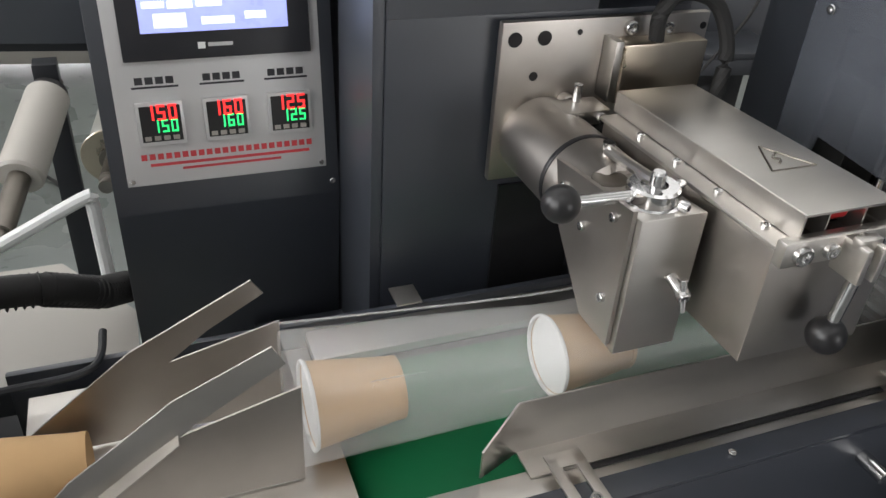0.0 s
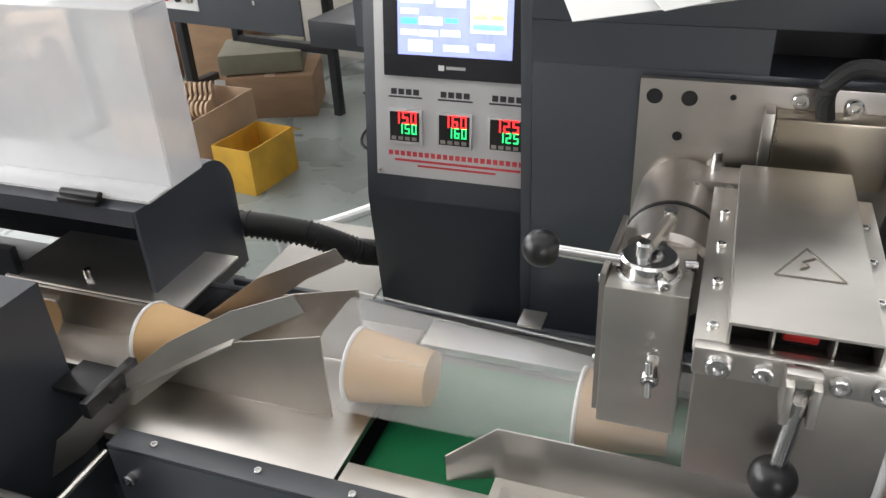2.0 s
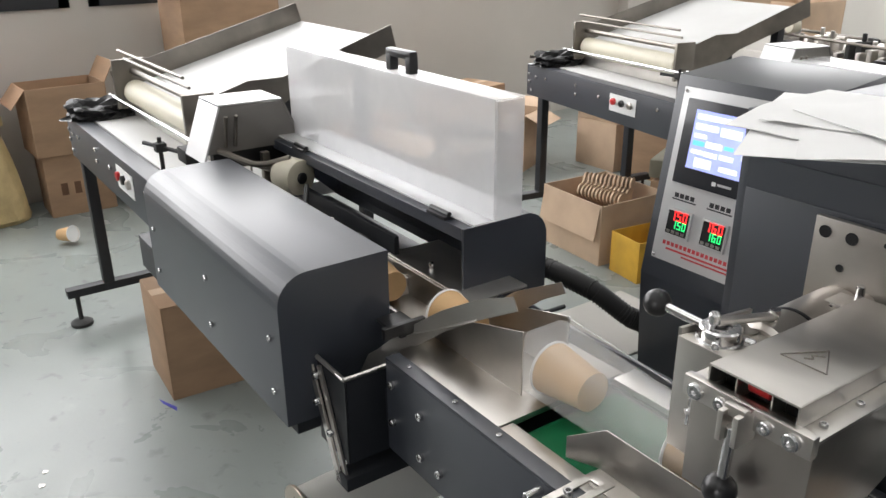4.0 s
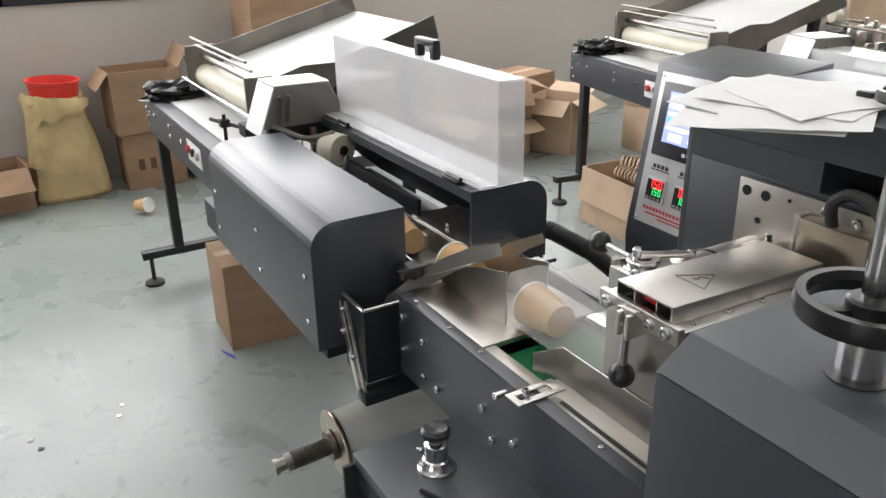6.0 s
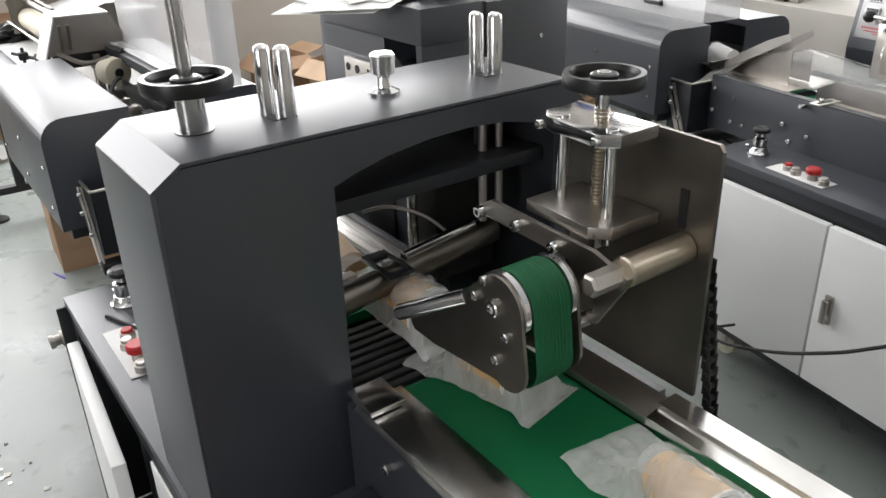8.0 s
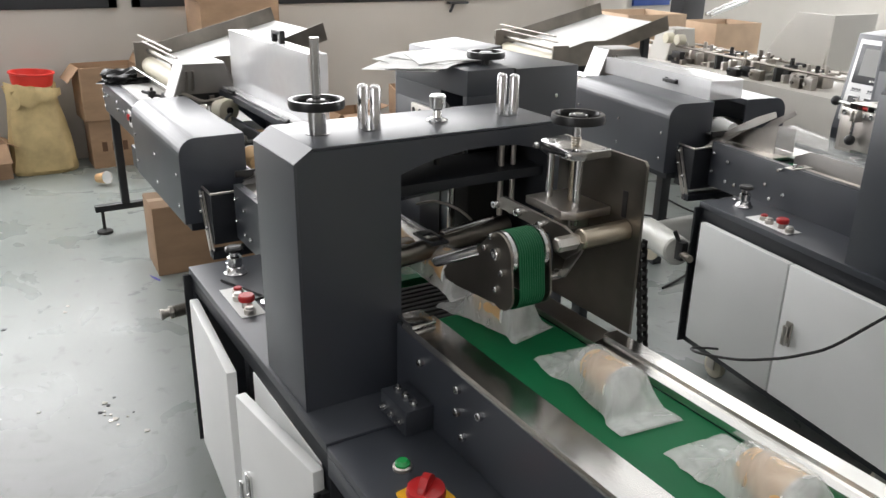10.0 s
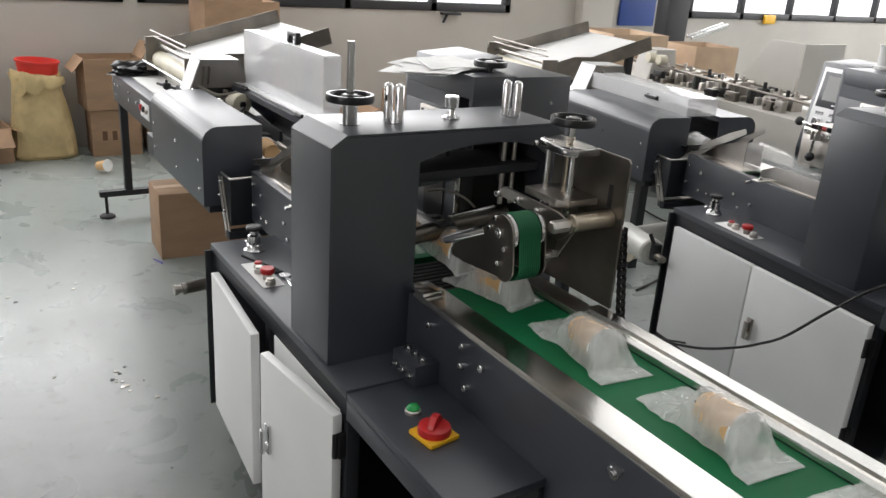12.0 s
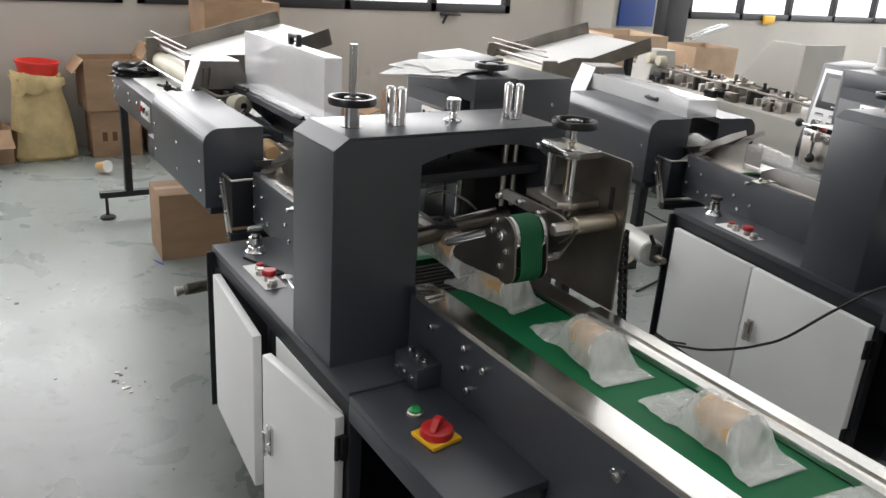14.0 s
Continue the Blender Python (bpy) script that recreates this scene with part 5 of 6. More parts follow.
    for y in (y0 - 0.105, y1 + 0.105):
        part("levelling_foot", turned([(0.042, 0), (0.042, 0.012), (0.030, 0.02), (0.009, 0.024), (0.009, 0.125)], (x, y, 0.0), "z", 18), RUBBER, c)
    return c


def cup_hopper():
    c = unit("cup_hopper", (-1.9, 1.0, 0.74), "sloping stainless cup hopper with white belt bed", "hopper")
    xa, xb = -2.12, -1.40
    lo, hi = Vector((0, 0.68, 0.925)), Vector((0, 1.37, 1.105))

    def at(x, s, h):
        p = lo + (hi - lo) * s
        return (x, p.y - 0.25 * h, p.z + 0.97 * h)
    part("bed", sheet([[at(xa, s, 0.0), at(xb, s, 0.0)] for s in (0, 0.5, 1)], 0.02), WHITE_BELT, c, "white sloping bed")
    part("side_wall", sheet([[at(xa, s, -0.02), at(xa, s, 0.075)] for s in (-0.10, 0.5, 1)], 0.003), TINPLATE, c)
    part("side_wall", sheet([[at(xb, 0, -0.05), at(xb, 0, 0.05)], [at(xb, 0.24, -0.08), at(xb, 0.24, 0.055)], [at(xb, 0.40, -0.05), at(xb, 0.40, 0.025)], [at(xb, 1.0, -0.035), at(xb, 1.0, 0.05)]], 0.003), TINPLATE, c)
    for h, r in ((0.10, 0.005), (0.135, 0.005), (0.05, 0.011)):
        part("cross_rod", rod(at(xa, 0.02 - h * 0.3, h), at(xb, 0.02 - h * 0.3, h), r), TINPLATE, c)
    part("end_plate", box(xb - 0.01, xb + 0.005, 0.62, 0.72, 0.84, 1.0, 0.003), TINPLATE, c)
    part("end_plate", box(xa - 0.005, xa + 0.01, 0.60, 0.72, 0.84, 1.02, 0.003), TINPLATE, c)
    part("roller", rod((xa + 0.02, 0.67, 0.90), (xb - 0.02, 0.67, 0.90), 0.045, 24), NYLON, c)
    part("stand", join(box(xa + 0.05, xa + 0.09, 1.25, 1.29, 0, 1.06, 0.002), box(xb - 0.09, xb - 0.05, 1.25, 1.29, 0, 1.06, 0.002), box(xa + 0.05, xb - 0.05, 1.25, 1.29, 0.3, 0.34, 0.002)), SLATE_DEEP, c)
    part("support", box(xa + 0.1, xb - 0.1, 0.80, 1.04, 0.808, 0.94, 0.002), SLATE_DEEP, c)
    return c


cab = base_cabinet()
gate = end_sealer()
for build in (gate_fittings, hold_down_unit, output_conveyor, former_table, film_former, control_cabinet, steel_plate, wheel_unit,
              seal_unit, rear_mechanism, side_guard, infeed_unit, catch_tray, film_reel, worktop_controls, conveyor_table, cup_hopper):
    build()

# the second machine stands beside the first, turned a little
PIVOT = Vector((0.591, 0.309, 0))
TO2 = Matrix.Translation((0.838, 1.99, 0)) @ Matrix.Rotation(radians(-9.5), 4, "Z") @ Matrix.Translation(-PIVOT)
for ob in list(MACHINE):
    copy_thing(ob, TO2 @ Matrix.Translation(ob.location))
# its feed table and hopper stand a little further off
for name in ("infeed_conveyor.001", "cup_hopper.001"):
    ob = scene.objects[name]
    ob.matrix_basis = TO2 @ Matrix.Translation((-0.16, 0, 0)) @ TO2.inverted() @ ob.matrix_basis
cab2 = scene.objects["base_cabinet.001"]
cabinet_door(cab, 0.322, 0.438, -4, False, None)
cabinet_door(cab, 1.185, 0.335, 7, True, True)
part("fixed_panel", box(0.775, 1.165, 0.251, 0.2545, 0.165, 0.612, 0.001), WHITE_PAINT, cab)
cabinet_door(cab, 0.288, 0.418, 0, False, None, cab2)
cabinet_door(cab, 1.190, 0.478, 0, True, False, cab2)

# the second machine's cover lies shut over its trough
in2 = scene.objects["infeed_unit.001"]
for ch in list(in2.children):
    if ch.name.startswith("cover"):
        for g in list(ch.children_recursive) + [ch]:
            bpy.data.objects.remove(g)
cv2 = part("cover", join(box(-0.91, -0.13, 0.54, 0.545, 0.955, 1.03, 0.001), box(-0.91, -0.13, 0.545, 0.70, 1.026, 1.03, 0.001), box(-0.135, -0.13, 0.545, 0.70, 0.955, 1.026, 0.001),
                         box(-0.91, -0.905, 0.545, 0.70, 0.955, 1.026, 0.001)), ACRYLIC, scene.objects["infeed_unit"], "milky clear acrylic cover lying shut")
cv2.parent = in2
part("handle", join(box(-0.42, -0.405, 0.535, 0.54, 0.985, 1.005, 0.002), box(-0.35, -0.335, 0.535, 0.54, 0.985, 1.005, 0.002), box(-0.42, -0.335, 0.522, 0.536, 0.988, 1.002, 0.003)), BLACK, scene.objects["infeed_unit"]).parent = cv2

# ---- cups, film and bags ----


def paper_cup(name="paper_cup"):
    c = thing(name, (0, 0, 0), "brown kraft paper cup with white inside", "paper cup", "paper cups")
    r0, r1, h = 0.029, 0.040, 0.086
    part("sleeve", turned([(r0, 0.0), (r1, h - 0.003), (r1 - 0.0015, h - 0.003), (r0 - 0.0015, 0.0)], (0, 0, 0), "z", 36), KRAFT, c)
    bm = turned([(r1 + 0.0008, h - 0.004), (r1 + 0.002, h - 0.002), (r1 + 0.0015, h), (r1 - 0.001, h), (r0, 0.008), (0.0, 0.008)], (0, 0, 0), "z", 36)
    part("lining", bm, PAPER, c, "white paper lining and rolled rim")
    part("base", turned([(r0 + 0.0006, -0.0006), (r0 + 0.001, 0.004)], (0, 0, 0), "z", 36), KRAFT, c)
    return c


cup = paper_cup()
LYING = pose(0, 0, 0, 0, -90, 0)
cup.matrix_basis = pose(0.325, 0.612, 0.857) @ LYING
for x, y, z in ((0.565, 0.612, 0.857), (0.825, 0.612, 0.86), (0.058, 0.61, 0.842), (-0.20, 0.61, 0.825)):
    copy_thing(cup, pose(x, y, z) @ LYING)
copy_thing(cup, pose(-3.17, 0.47, 0.045) @ pose(0, 0, 0, 0, 80, 35))["label"] = "pale paper cup lying on the floor"

film = thing("film_tube", (0.4, 0.61, 0.83), "clear packing film tube drawn round the cups", "packing film")
NX = 26
rows = []
for i in range(NX + 1):
    x = 0.224 + i / NX * 0.656
    u = min(1.0, (x - 0.224) / 0.27)
    top, low = 0.921 - 0.021 * u, 0.8185
    hw = 0.0445 + 0.001 * u
    row = []
    for k in range(33):
        a = -math.pi / 2 + k / 32 * math.tau
        e = 0.32 + 0.22 * u
        cy = math.copysign(abs(math.cos(a)) ** e, math.cos(a)) * hw
        cz = math.copysign(abs(math.sin(a)) ** e, math.sin(a)) * (top - low) / 2
        n = noise.noise(Vector((x * 7, a * 1.3, 3))) * 0.003
        row.append((x, 0.612 + cy + n, (top + low) / 2 + cz + n * 0.6))
    rows.append(row)
part("tube", sheet(rows, 0.0), FILM, film)
part("folded_edge", tube([(0.226, 0.655, 0.921), (0.36, 0.656, 0.909), (0.50, 0.656, 0.900), (0.70, 0.656, 0.899), (0.88, 0.656, 0.899)], 0.0012, 6), FILM, film)

copy_thing(film, TO2 @ Matrix.Translation(film.location))["label"] = "clear packing film drawn over the second machine"
white_cup = copy_thing(cup, TO2 @ pose(-0.05, 0.61, 0.845) @ LYING)
white_cup["label"] = "white paper cup lying in the second machine's trough"
for o in white_cup.children_recursive:
    o.material_slots[0].link = "OBJECT"
    o.material_slots[0].material = PAPER
cc2 = scene.objects["control_cabinet.001"]
for o in cc2.children_recursive:
    n = o.name.split(".")[0]
    if n in ("screen_field", "digit"):
        bpy.data.objects.remove(o)
    elif n == "display":
        o.material_slots[0].link = "OBJECT"
        o.material_slots[0].material = GREY_SCREEN
        o["label"] = "grey unlit display"


def bag(at, turn, seed, squash=1.0, L=0.262, W=0.118):
    b = thing("wrapped_cup", at, "paper cup sealed in a crinkled clear bag on the green belt", "wrapped cup", "wrapped cups")
    r = random.Random(seed)
    top, bot = [], []
    r0, r1, h = 0.027, 0.036, 0.086
    x0 = -0.025 * squash
    for i in range(45):
        u = i / 44 * 2 - 1
        rt, rb = [], []
        for j in range(27):
            v = j / 26 * 2 - 1
            ridge = 1 - 2 * abs(noise.noise(Vector((u * 3.4 + seed * 9, v * 2.4, 0.3 + seed))))
            fine = 1 - 2 * abs(noise.noise(Vector((u * 7.5 + v * 3 + seed, v * 4.5 - u * 2, 1.3))))
            x = u * L / 2
            # the film hugs the cup in the middle and spreads into a flat crimp at both ends
            into = min(1.0, max(0.0, (x - x0 + 0.045) / 0.04)) * min(1.0, max(0.0, (x0 + h + 0.045 - x) / 0.04))
            into = into * into * (3 - 2 * into)
            rc = r0 + (r1 - r0) * min(1.0, max(0.0, (x - x0) / h)) + 0.002
            y = v * W / 2 * (1 - 0.20 * into) + 0.004 * ridge * v
            d = abs(y + 0.008)
            if d < rc * 0.8:
                over = 0.037 + math.sqrt(rc * rc - d * d)
            else:
                over = max(0.0, (0.037 + rc * 0.6) * (1 - (d - rc * 0.8) / 0.030))
            flat = 0.009 * max(0, ridge) * (1 - v * v * 0.6) * (1 - abs(u) ** 6) + 0.0015 * fine
            z = over * into + (flat + 0.003) * (1 - 0.75 * into * (d < rc)) + 0.002 * fine * into
            edge = min(1.0, (1 - abs(v)) * 6)
            rt.append((x, y, max(0.0022, z * edge + 0.002)))
            rb.append((x, y, 0.0015))
        top.append(rt)
        bot.append(rb)
    base = Vector(at)
    for nm, rows_, m in (("bag", top, BAG), ("bag_underside", bot, BAG_UNDER)):
        bm = sheet(rows_, 0.0)
        bmesh.ops.translate(bm, verts=bm.verts, vec=base)
        part(nm, bm, m, b)
    dx = 0.025 * squash
    part("cup", turned([(r0, 0.0), (r1, h - 0.003), (r1 - 0.0015, h - 0.003), (r0 - 0.0015, 0.0)], base + Vector((-dx, -0.008, 0.037)), "x", 32), KRAFT, b, "brown kraft paper cup")
    part("cup_rim", turned([(r1 + 0.001, 0), (r1 + 0.0016, 0.003), (r1 - 0.002, 0.004), (r1 - 0.004, -0.03), (r0 - 0.002, -0.07), (0, -0.07)], base + Vector((-dx + h - 0.004, -0.008, 0.037)), "x", 32), PAPER, b)
    b.rotation_euler = (0, 0, radians(turn))
    return b


bag((1.160, 0.632, 0.822), 12, 1, 1.0, 0.22, 0.105)
bag((1.478, 0.640, 0.821), -7, 2)
bag((1.800, 0.640, 0.821), -5, 3)
bag((2.125, 0.655, 0.821), -8, 4)
b0 = bag((1.000, 0.598, 0.868), 0, 5, 0.9, 0.22, 0.105)
b0.rotation_euler = (0, radians(9), radians(8))

# ---- loose things on the machine ----
sw = thing("main_switch", (1.42, 0.33, 0.673), "red rotary main switch on a yellow plate", "switch")
part("plate", spun(box(1.382, 1.452, 0.297, 0.367, 0.6735, 0.683, 0.003), (1.417, 0.332, 0.673), "Z", 8), YELLOW, sw, "yellow plate")
part("dial", turned([(0.032, 0), (0.033, 0.004), (0.031, 0.014), (0.026, 0.016)], (1.417, 0.332, 0.683), "z", 32), RED, sw)
part("handle", spun(prism([(1.392, 0.699), (1.442, 0.699), (1.438, 0.709), (1.425, 0.720), (1.409, 0.720), (1.396, 0.709)], "y", 0.325, 0.339, 0.002), (1.417, 0.332, 0.673), "Z", -52), RED, sw)
gl = thing("green_lamp", (1.325, 0.338, 0.673), "round green indicator button", "indicator")
part("bezel", turned([(0.017, 0), (0.017, 0.006), (0.014, 0.008)], (1.325, 0.338, 0.6732), "z", 24), STEEL_DULL, gl)
part("lens", turned([(0.0135, 0), (0.0135, 0.005), (0.009, 0.010), (0.003, 0.0115)], (1.325, 0.338, 0.68), "z", 24), GREEN_LAMP, gl)

solo("hex_key", tube([(0.385, 0.30, 0.68), (0.47, 0.335, 0.68), (0.535, 0.362, 0.68), (0.542, 0.352, 0.68), (0.547, 0.335, 0.68)], 0.004, 6), BLACK, "black bent hex key lying on the worktop", "hex key")
w = solo("spanner", join(spun(box(0.575, 0.72, 0.352, 0.364, 0.6775, 0.683, 0.002), (0.575, 0.358, 0.679), "Z", -6), turned([(0.016, 0), (0.016, 0.006), (0.008, 0.006)], (0.575, 0.358, 0.6775), "z", 20)), CHROME, "chrome spanner lying on the worktop", "spanner")

pp = thing("paper_stack", (0.5, 0.85, 1.238), "stack of creased white papers overhanging the cabinet", "papers")
for i, (x, y, w, h, a) in enumerate(((0.505, 0.860, 0.24, 0.27, 22), (0.49, 0.875, 0.22, 0.24, 2), (0.535, 0.868, 0.20, 0.28, 30), (0.52, 0.895, 0.24, 0.21, 9), (0.55, 0.90, 0.18, 0.22, -16))):
    bm = box(x - w / 2, x + w / 2, y - h / 2, y + h / 2, 1.2395 + i * 0.0018, 1.2403 + i * 0.0018, 0)
    bmesh.ops.subdivide_edges(bm, edges=bm.edges, cuts=9, use_grid_fill=True)
    spun(bm, (x, y, 1.24), "Z", a)
    for v in bm.verts:
        if v.co.y < 0.828:
            v.co.z -= (0.828 - v.co.y) * (0.20 - 0.02 * i)
        v.co.z += abs(noise.noise(Vector((v.co.x * 11, v.co.y * 11, i * 7)))) * 0.004 * min(1, i + 0.2)
    part("sheet", bm, PAPER, pp)
part("clip", box(0.575, 0.60, 0.93, 0.965, 1.2485, 1.257, 0.003), BLACK, pp, "black binder clip")

hose = thing("corrugated_hose", (0.0, 0.97, 0.70), "black corrugated hose bending behind the bed", "hose")
hp = [(-0.28, 0.93, 0.79), (-0.10, 0.925, 0.815), (0.0, 0.945, 0.80), (0.06, 0.985, 0.755), (0.092, 1.02, 0.735)]
part("tube", tube(hp, 0.019, 14), RUBBER, hose)
cr = [Vector(p) for p in hp]
for i in range(46):
    s = i / 46 * 3.98
    k = int(s)
    a, b = cr[k], cr[k + 1]
    part("ring", turned([(0.019, -0.0018), (0.0215, 0), (0.019, 0.0018)], a.lerp(b, s - k), (b - a), 12), RUBBER, hose)
sd = thing("side_sheet", (0.0, 1.0, 0.60), "grey sheet-metal tray beside the control cabinet", "sheet metal tray")
part("top", prism([(-0.12, 0.90), (0.093, 0.90), (0.093, 1.02), (0.0, 1.16), (-0.12, 1.16)], "z", 0.690, 0.695), OFFWHITE, sd)
part("skirt", box(-0.12, 0.093, 0.895, 0.899, 0.60, 0.695, 0.001), SLATE_DEEP, sd)
ROLL_A, ROLL_B = Vector((-0.048, 1.90, 0.656)), Vector((-0.105, 1.66, 0.587))
fs = thing("film_stand", (-0.05, 1.35, 0), "white tube frame with a grey film roller", "film stand")
part("frame", join(tube([(-0.35, 1.38, 0.50), (-0.15, 1.39, 0.585), (0.02, 1.40, 0.665), (0.034, 1.40, 0.66), (0.037, 1.40, 0.62), (0.04, 1.40, 0.35), (0.04, 1.40, 0.02)], 0.012, 10), tube([(-0.35, 1.38, 0.50), (-0.35, 1.38, 0.25), (-0.35, 1.38, 0.02)], 0.012)), WHITE_PAINT, fs)
part("roller", rod(ROLL_A, ROLL_B, 0.045, 28), OFFWHITE, fs)
part("shaft", turned([(0.022, -0.05), (0.022, 0.40), (0.014, 0.402), (0.014, 0.43)], ROLL_A, ROLL_B - ROLL_A, 20), TINPLATE, fs)
part("end_cap", rod(ROLL_A, ROLL_A - (ROLL_B - ROLL_A) * 0.08, 0.038, 24), BLACK, fs)
part("post", box(-0.07, -0.02, 1.915, 1.965, 0, 0.72, 0.003), SLATE_DEEP, fs)

# chain and drive beside the hold-down unit
ch = thing("drive_chain", (1.38, 0.83, 0.55), "black drive chain hanging behind the steel plate", "chain")
for i in range(26):
    z = 1.0 - i * 0.018
    x = 1.345 + i * 0.0028
    part("link", join(box(x - 0.006, x + 0.006, 0.822, 0.825, z - 0.011, z + 0.011, 0.001), box(x - 0.006, x + 0.006, 0.836, 0.839, z - 0.011, z + 0.011, 0.001), rod((x, 0.820, z), (x, 0.841, z), 0.004, 8)), RUBBER, ch)
part("bracket", box(1.33, 1.42, 0.805, 0.85, 0.60, 0.62, 0.002), SLATE_DEEP, ch)

solo("power_cable", tube([(0.70, 1.93, 0.20), (0.74, 1.75, 0.27), (0.885, 1.60, 0.359), (1.02, 1.60, 0.40), (1.143, 1.60, 0.461), (1.22, 1.60, 0.51), (1.298, 1.60, 0.572), (1.422, 1.60, 0.714), (1.533, 1.62, 0.822), (1.66, 1.72, 0.86), (1.74, 1.79, 0.82)], 0.0042), RUBBER,
     "black power cable hanging between the machines", "cable")

# white film roll by the second machine
fr = thing("film_roll", (0.42, 1.75, 0.40), "white film roll on a steel arm beside the second cabinet", "film roll")
part("roll", rod((0.14, 2.10, 0.44), (0.43, 1.97, 0.47), 0.055, 28), FILM_ROLL, fr)
part("arbor", screw_rod((0.43, 1.97, 0.47), (0.53, 1.925, 0.48), 0.014), TINPLATE, fr)
part("clamp", join(box(0.44, 0.475, 1.94, 1.97, 0.45, 0.52, 0.004), rod((0.455, 1.955, 0.50), (0.43, 1.94, 0.555), 0.008)), BLACK, fr)

# ---- floor things ----


def carton(name, at, size, turn, label, material=None, flaps=(), open_top=True, marks=0, thick=0.006):
    sx, sy, sz = size
    mt = material or CARD
    b = thing(name, at, label, "cardboard box", "cardboard boxes")
    o = Vector(at)

    def p(nm, bm, m=mt, lab=""):
        bmesh.ops.translate(bm, verts=bm.verts, vec=o)
        return part(nm, bm, m, b, lab)
    p("wall", box(-sx / 2, sx / 2, -sy / 2, -sy / 2 + thick, 0, sz, 0.001))
    p("wall", box(-sx / 2, sx / 2, sy / 2 - thick, sy / 2, 0, sz, 0.001))
    p("wall", box(-sx / 2, -sx / 2 + thick, -sy / 2 + thick, sy / 2 - thick, 0, sz, 0.001))
    p("wall", box(sx / 2 - thick, sx / 2, -sy / 2 + thick, sy / 2 - thick, 0, sz, 0.001))
    p("base", box(-sx / 2 + thick, sx / 2 - thick, -sy / 2 + thick, sy / 2 - thick, 0.0, thick, 0))
    if not open_top:
        p("lid", box(-sx / 2 + 0.001, sx / 2 - 0.001, -sy / 2 + 0.001, sy / 2 - 0.001, sz + 0.0005, sz + 0.005, 0.001))
        p("tape", box(-0.025, 0.025, -sy / 2 + 0.002, sy / 2 - 0.002, sz + 0.0055, sz + 0.0062, 0), CARD_PALE)
    for side, ang in flaps:
        if side in "xX":
            s = 1 if side == "X" else -1
            bm = box(0, s * sy * 0.45, -sy / 2 + 0.01, sy / 2 - 0.01, -0.004, 0, 0)
            spun(bm, (0, 0, 0), "Y", -s * ang)
            bmesh.ops.translate(bm, verts=bm.verts, vec=(s * (sx / 2), 0, sz))
        else:
            s = 1 if side == "Y" else -1
            bm = box(-sx / 2 + 0.01, sx / 2 - 0.01, 0, s * sx * 0.4, -0.004, 0, 0)
            spun(bm, (0, 0, 0), "X", s * ang)
            bmesh.ops.translate(bm, verts=bm.verts, vec=(0, s * (sy / 2), sz))
        bmesh.ops.recalc_face_normals(bm, faces=bm.faces)
        p("flap", bm)
    for i in range(marks):
        p("print_bar", box(sx / 2, sx / 2 + 0.0006, -sy * 0.3 + i * sy * 0.2, -sy * 0.3 + i * sy * 0.2 + sy * 0.10, sz * 0.35, sz * 0.55, 0), INK_BROWN)
    b.rotation_euler = (0, 0, radians(turn))
    return b


carton("floor_carton", (-1.52, 0.78, 0), (0.28, 0.62, 0.335), -3, "brown carton standing on the floor under the hood", open_top=False)
carton("wall_carton", (-3.72, 0.68, 0), (0.26, 0.34, 0.335), 0, "brown carton with printed marks against the wall", open_top=False, marks=3)
carton("wall_carton", (-3.72, 0.68, 0.342), (0.30, 0.40, 0.36), 3, "open brown carton stacked on another carton", flaps=(("Y", 60), ("y", -50)))
carton("wall_carton", (-3.74, 1.06, 0), (0.26, 0.30, 0.30), -4, "brown carton against the wall", open_top=False)
carton("wall_carton", (-3.70, -0.20, 0), (0.30, 0.36, 0.24), 8, "open brown carton beside the sack", flaps=(("Y", -30), ("X", -40)))
carton("wall_carton", (-3.66, 1.60, 0), (0.40, 0.60, 0.55), 0, "tall brown carton against the wall", open_top=False)
carton("wall_carton", (-3.68, 1.60, 0.562), (0.36, 0.58, 0.56), 2, "tall brown carton stacked against the wall", open_top=True, flaps=(("y", 20),))
carton("cup_carton", (-1.56, 2.63, 0), (0.42, 0.40, 0.29), -4, "open carton filled with stacked paper cups", CARD_PALE, flaps=(("y", -80),))
for i, (dx, dy, a) in enumerate(((0.0, 0.02, 20), (0.05, -0.06, 8), (-0.05, 0.09, 28))):
    s = thing("cup_stack", (-1.56 + dx, 2.63 + dy, 0.24), "row of nested kraft paper cups lying in the carton", "cup stack", "cup stacks")
    for k in range(12):
        part("cup", turned([(0.030, 0), (0.036, 0.010), (0.038, 0.012), (0.036, 0.0155)], (-1.69 + dx + k * 0.021, 2.63 + dy, 0.265 + 0.012 * i), "x", 20), CARD_PALE, s)
    s.rotation_euler = (0, 0, radians(a))
carton("yellow_carton", (-1.20, 2.56, 0), (0.19, 0.28, 0.19), -8, "open yellow printed carton on the floor", YELLOW_CARD, flaps=(("Y", -30),))
carton("tall_carton", (-2.55, 3.75, 0), (0.34, 0.34, 0.30), 0, "plain brown carton standing behind the conveyor", CARD_PALE, open_top=False)
carton("tall_carton", (-2.55, 3.75, 0.307), (0.34, 0.34, 0.30), 4, "plain brown carton stacked on another", CARD_PALE, open_top=False)
carton("tall_carton", (-2.15, 3.80, 0), (0.36, 0.34, 0.46), 9, "brown carton behind the conveyor", open_top=False)
carton("flat_carton", (-1.55, 3.35, 0), (0.42, 0.34, 0.20), 20, "brown carton under a felt-covered block", open_top=False)
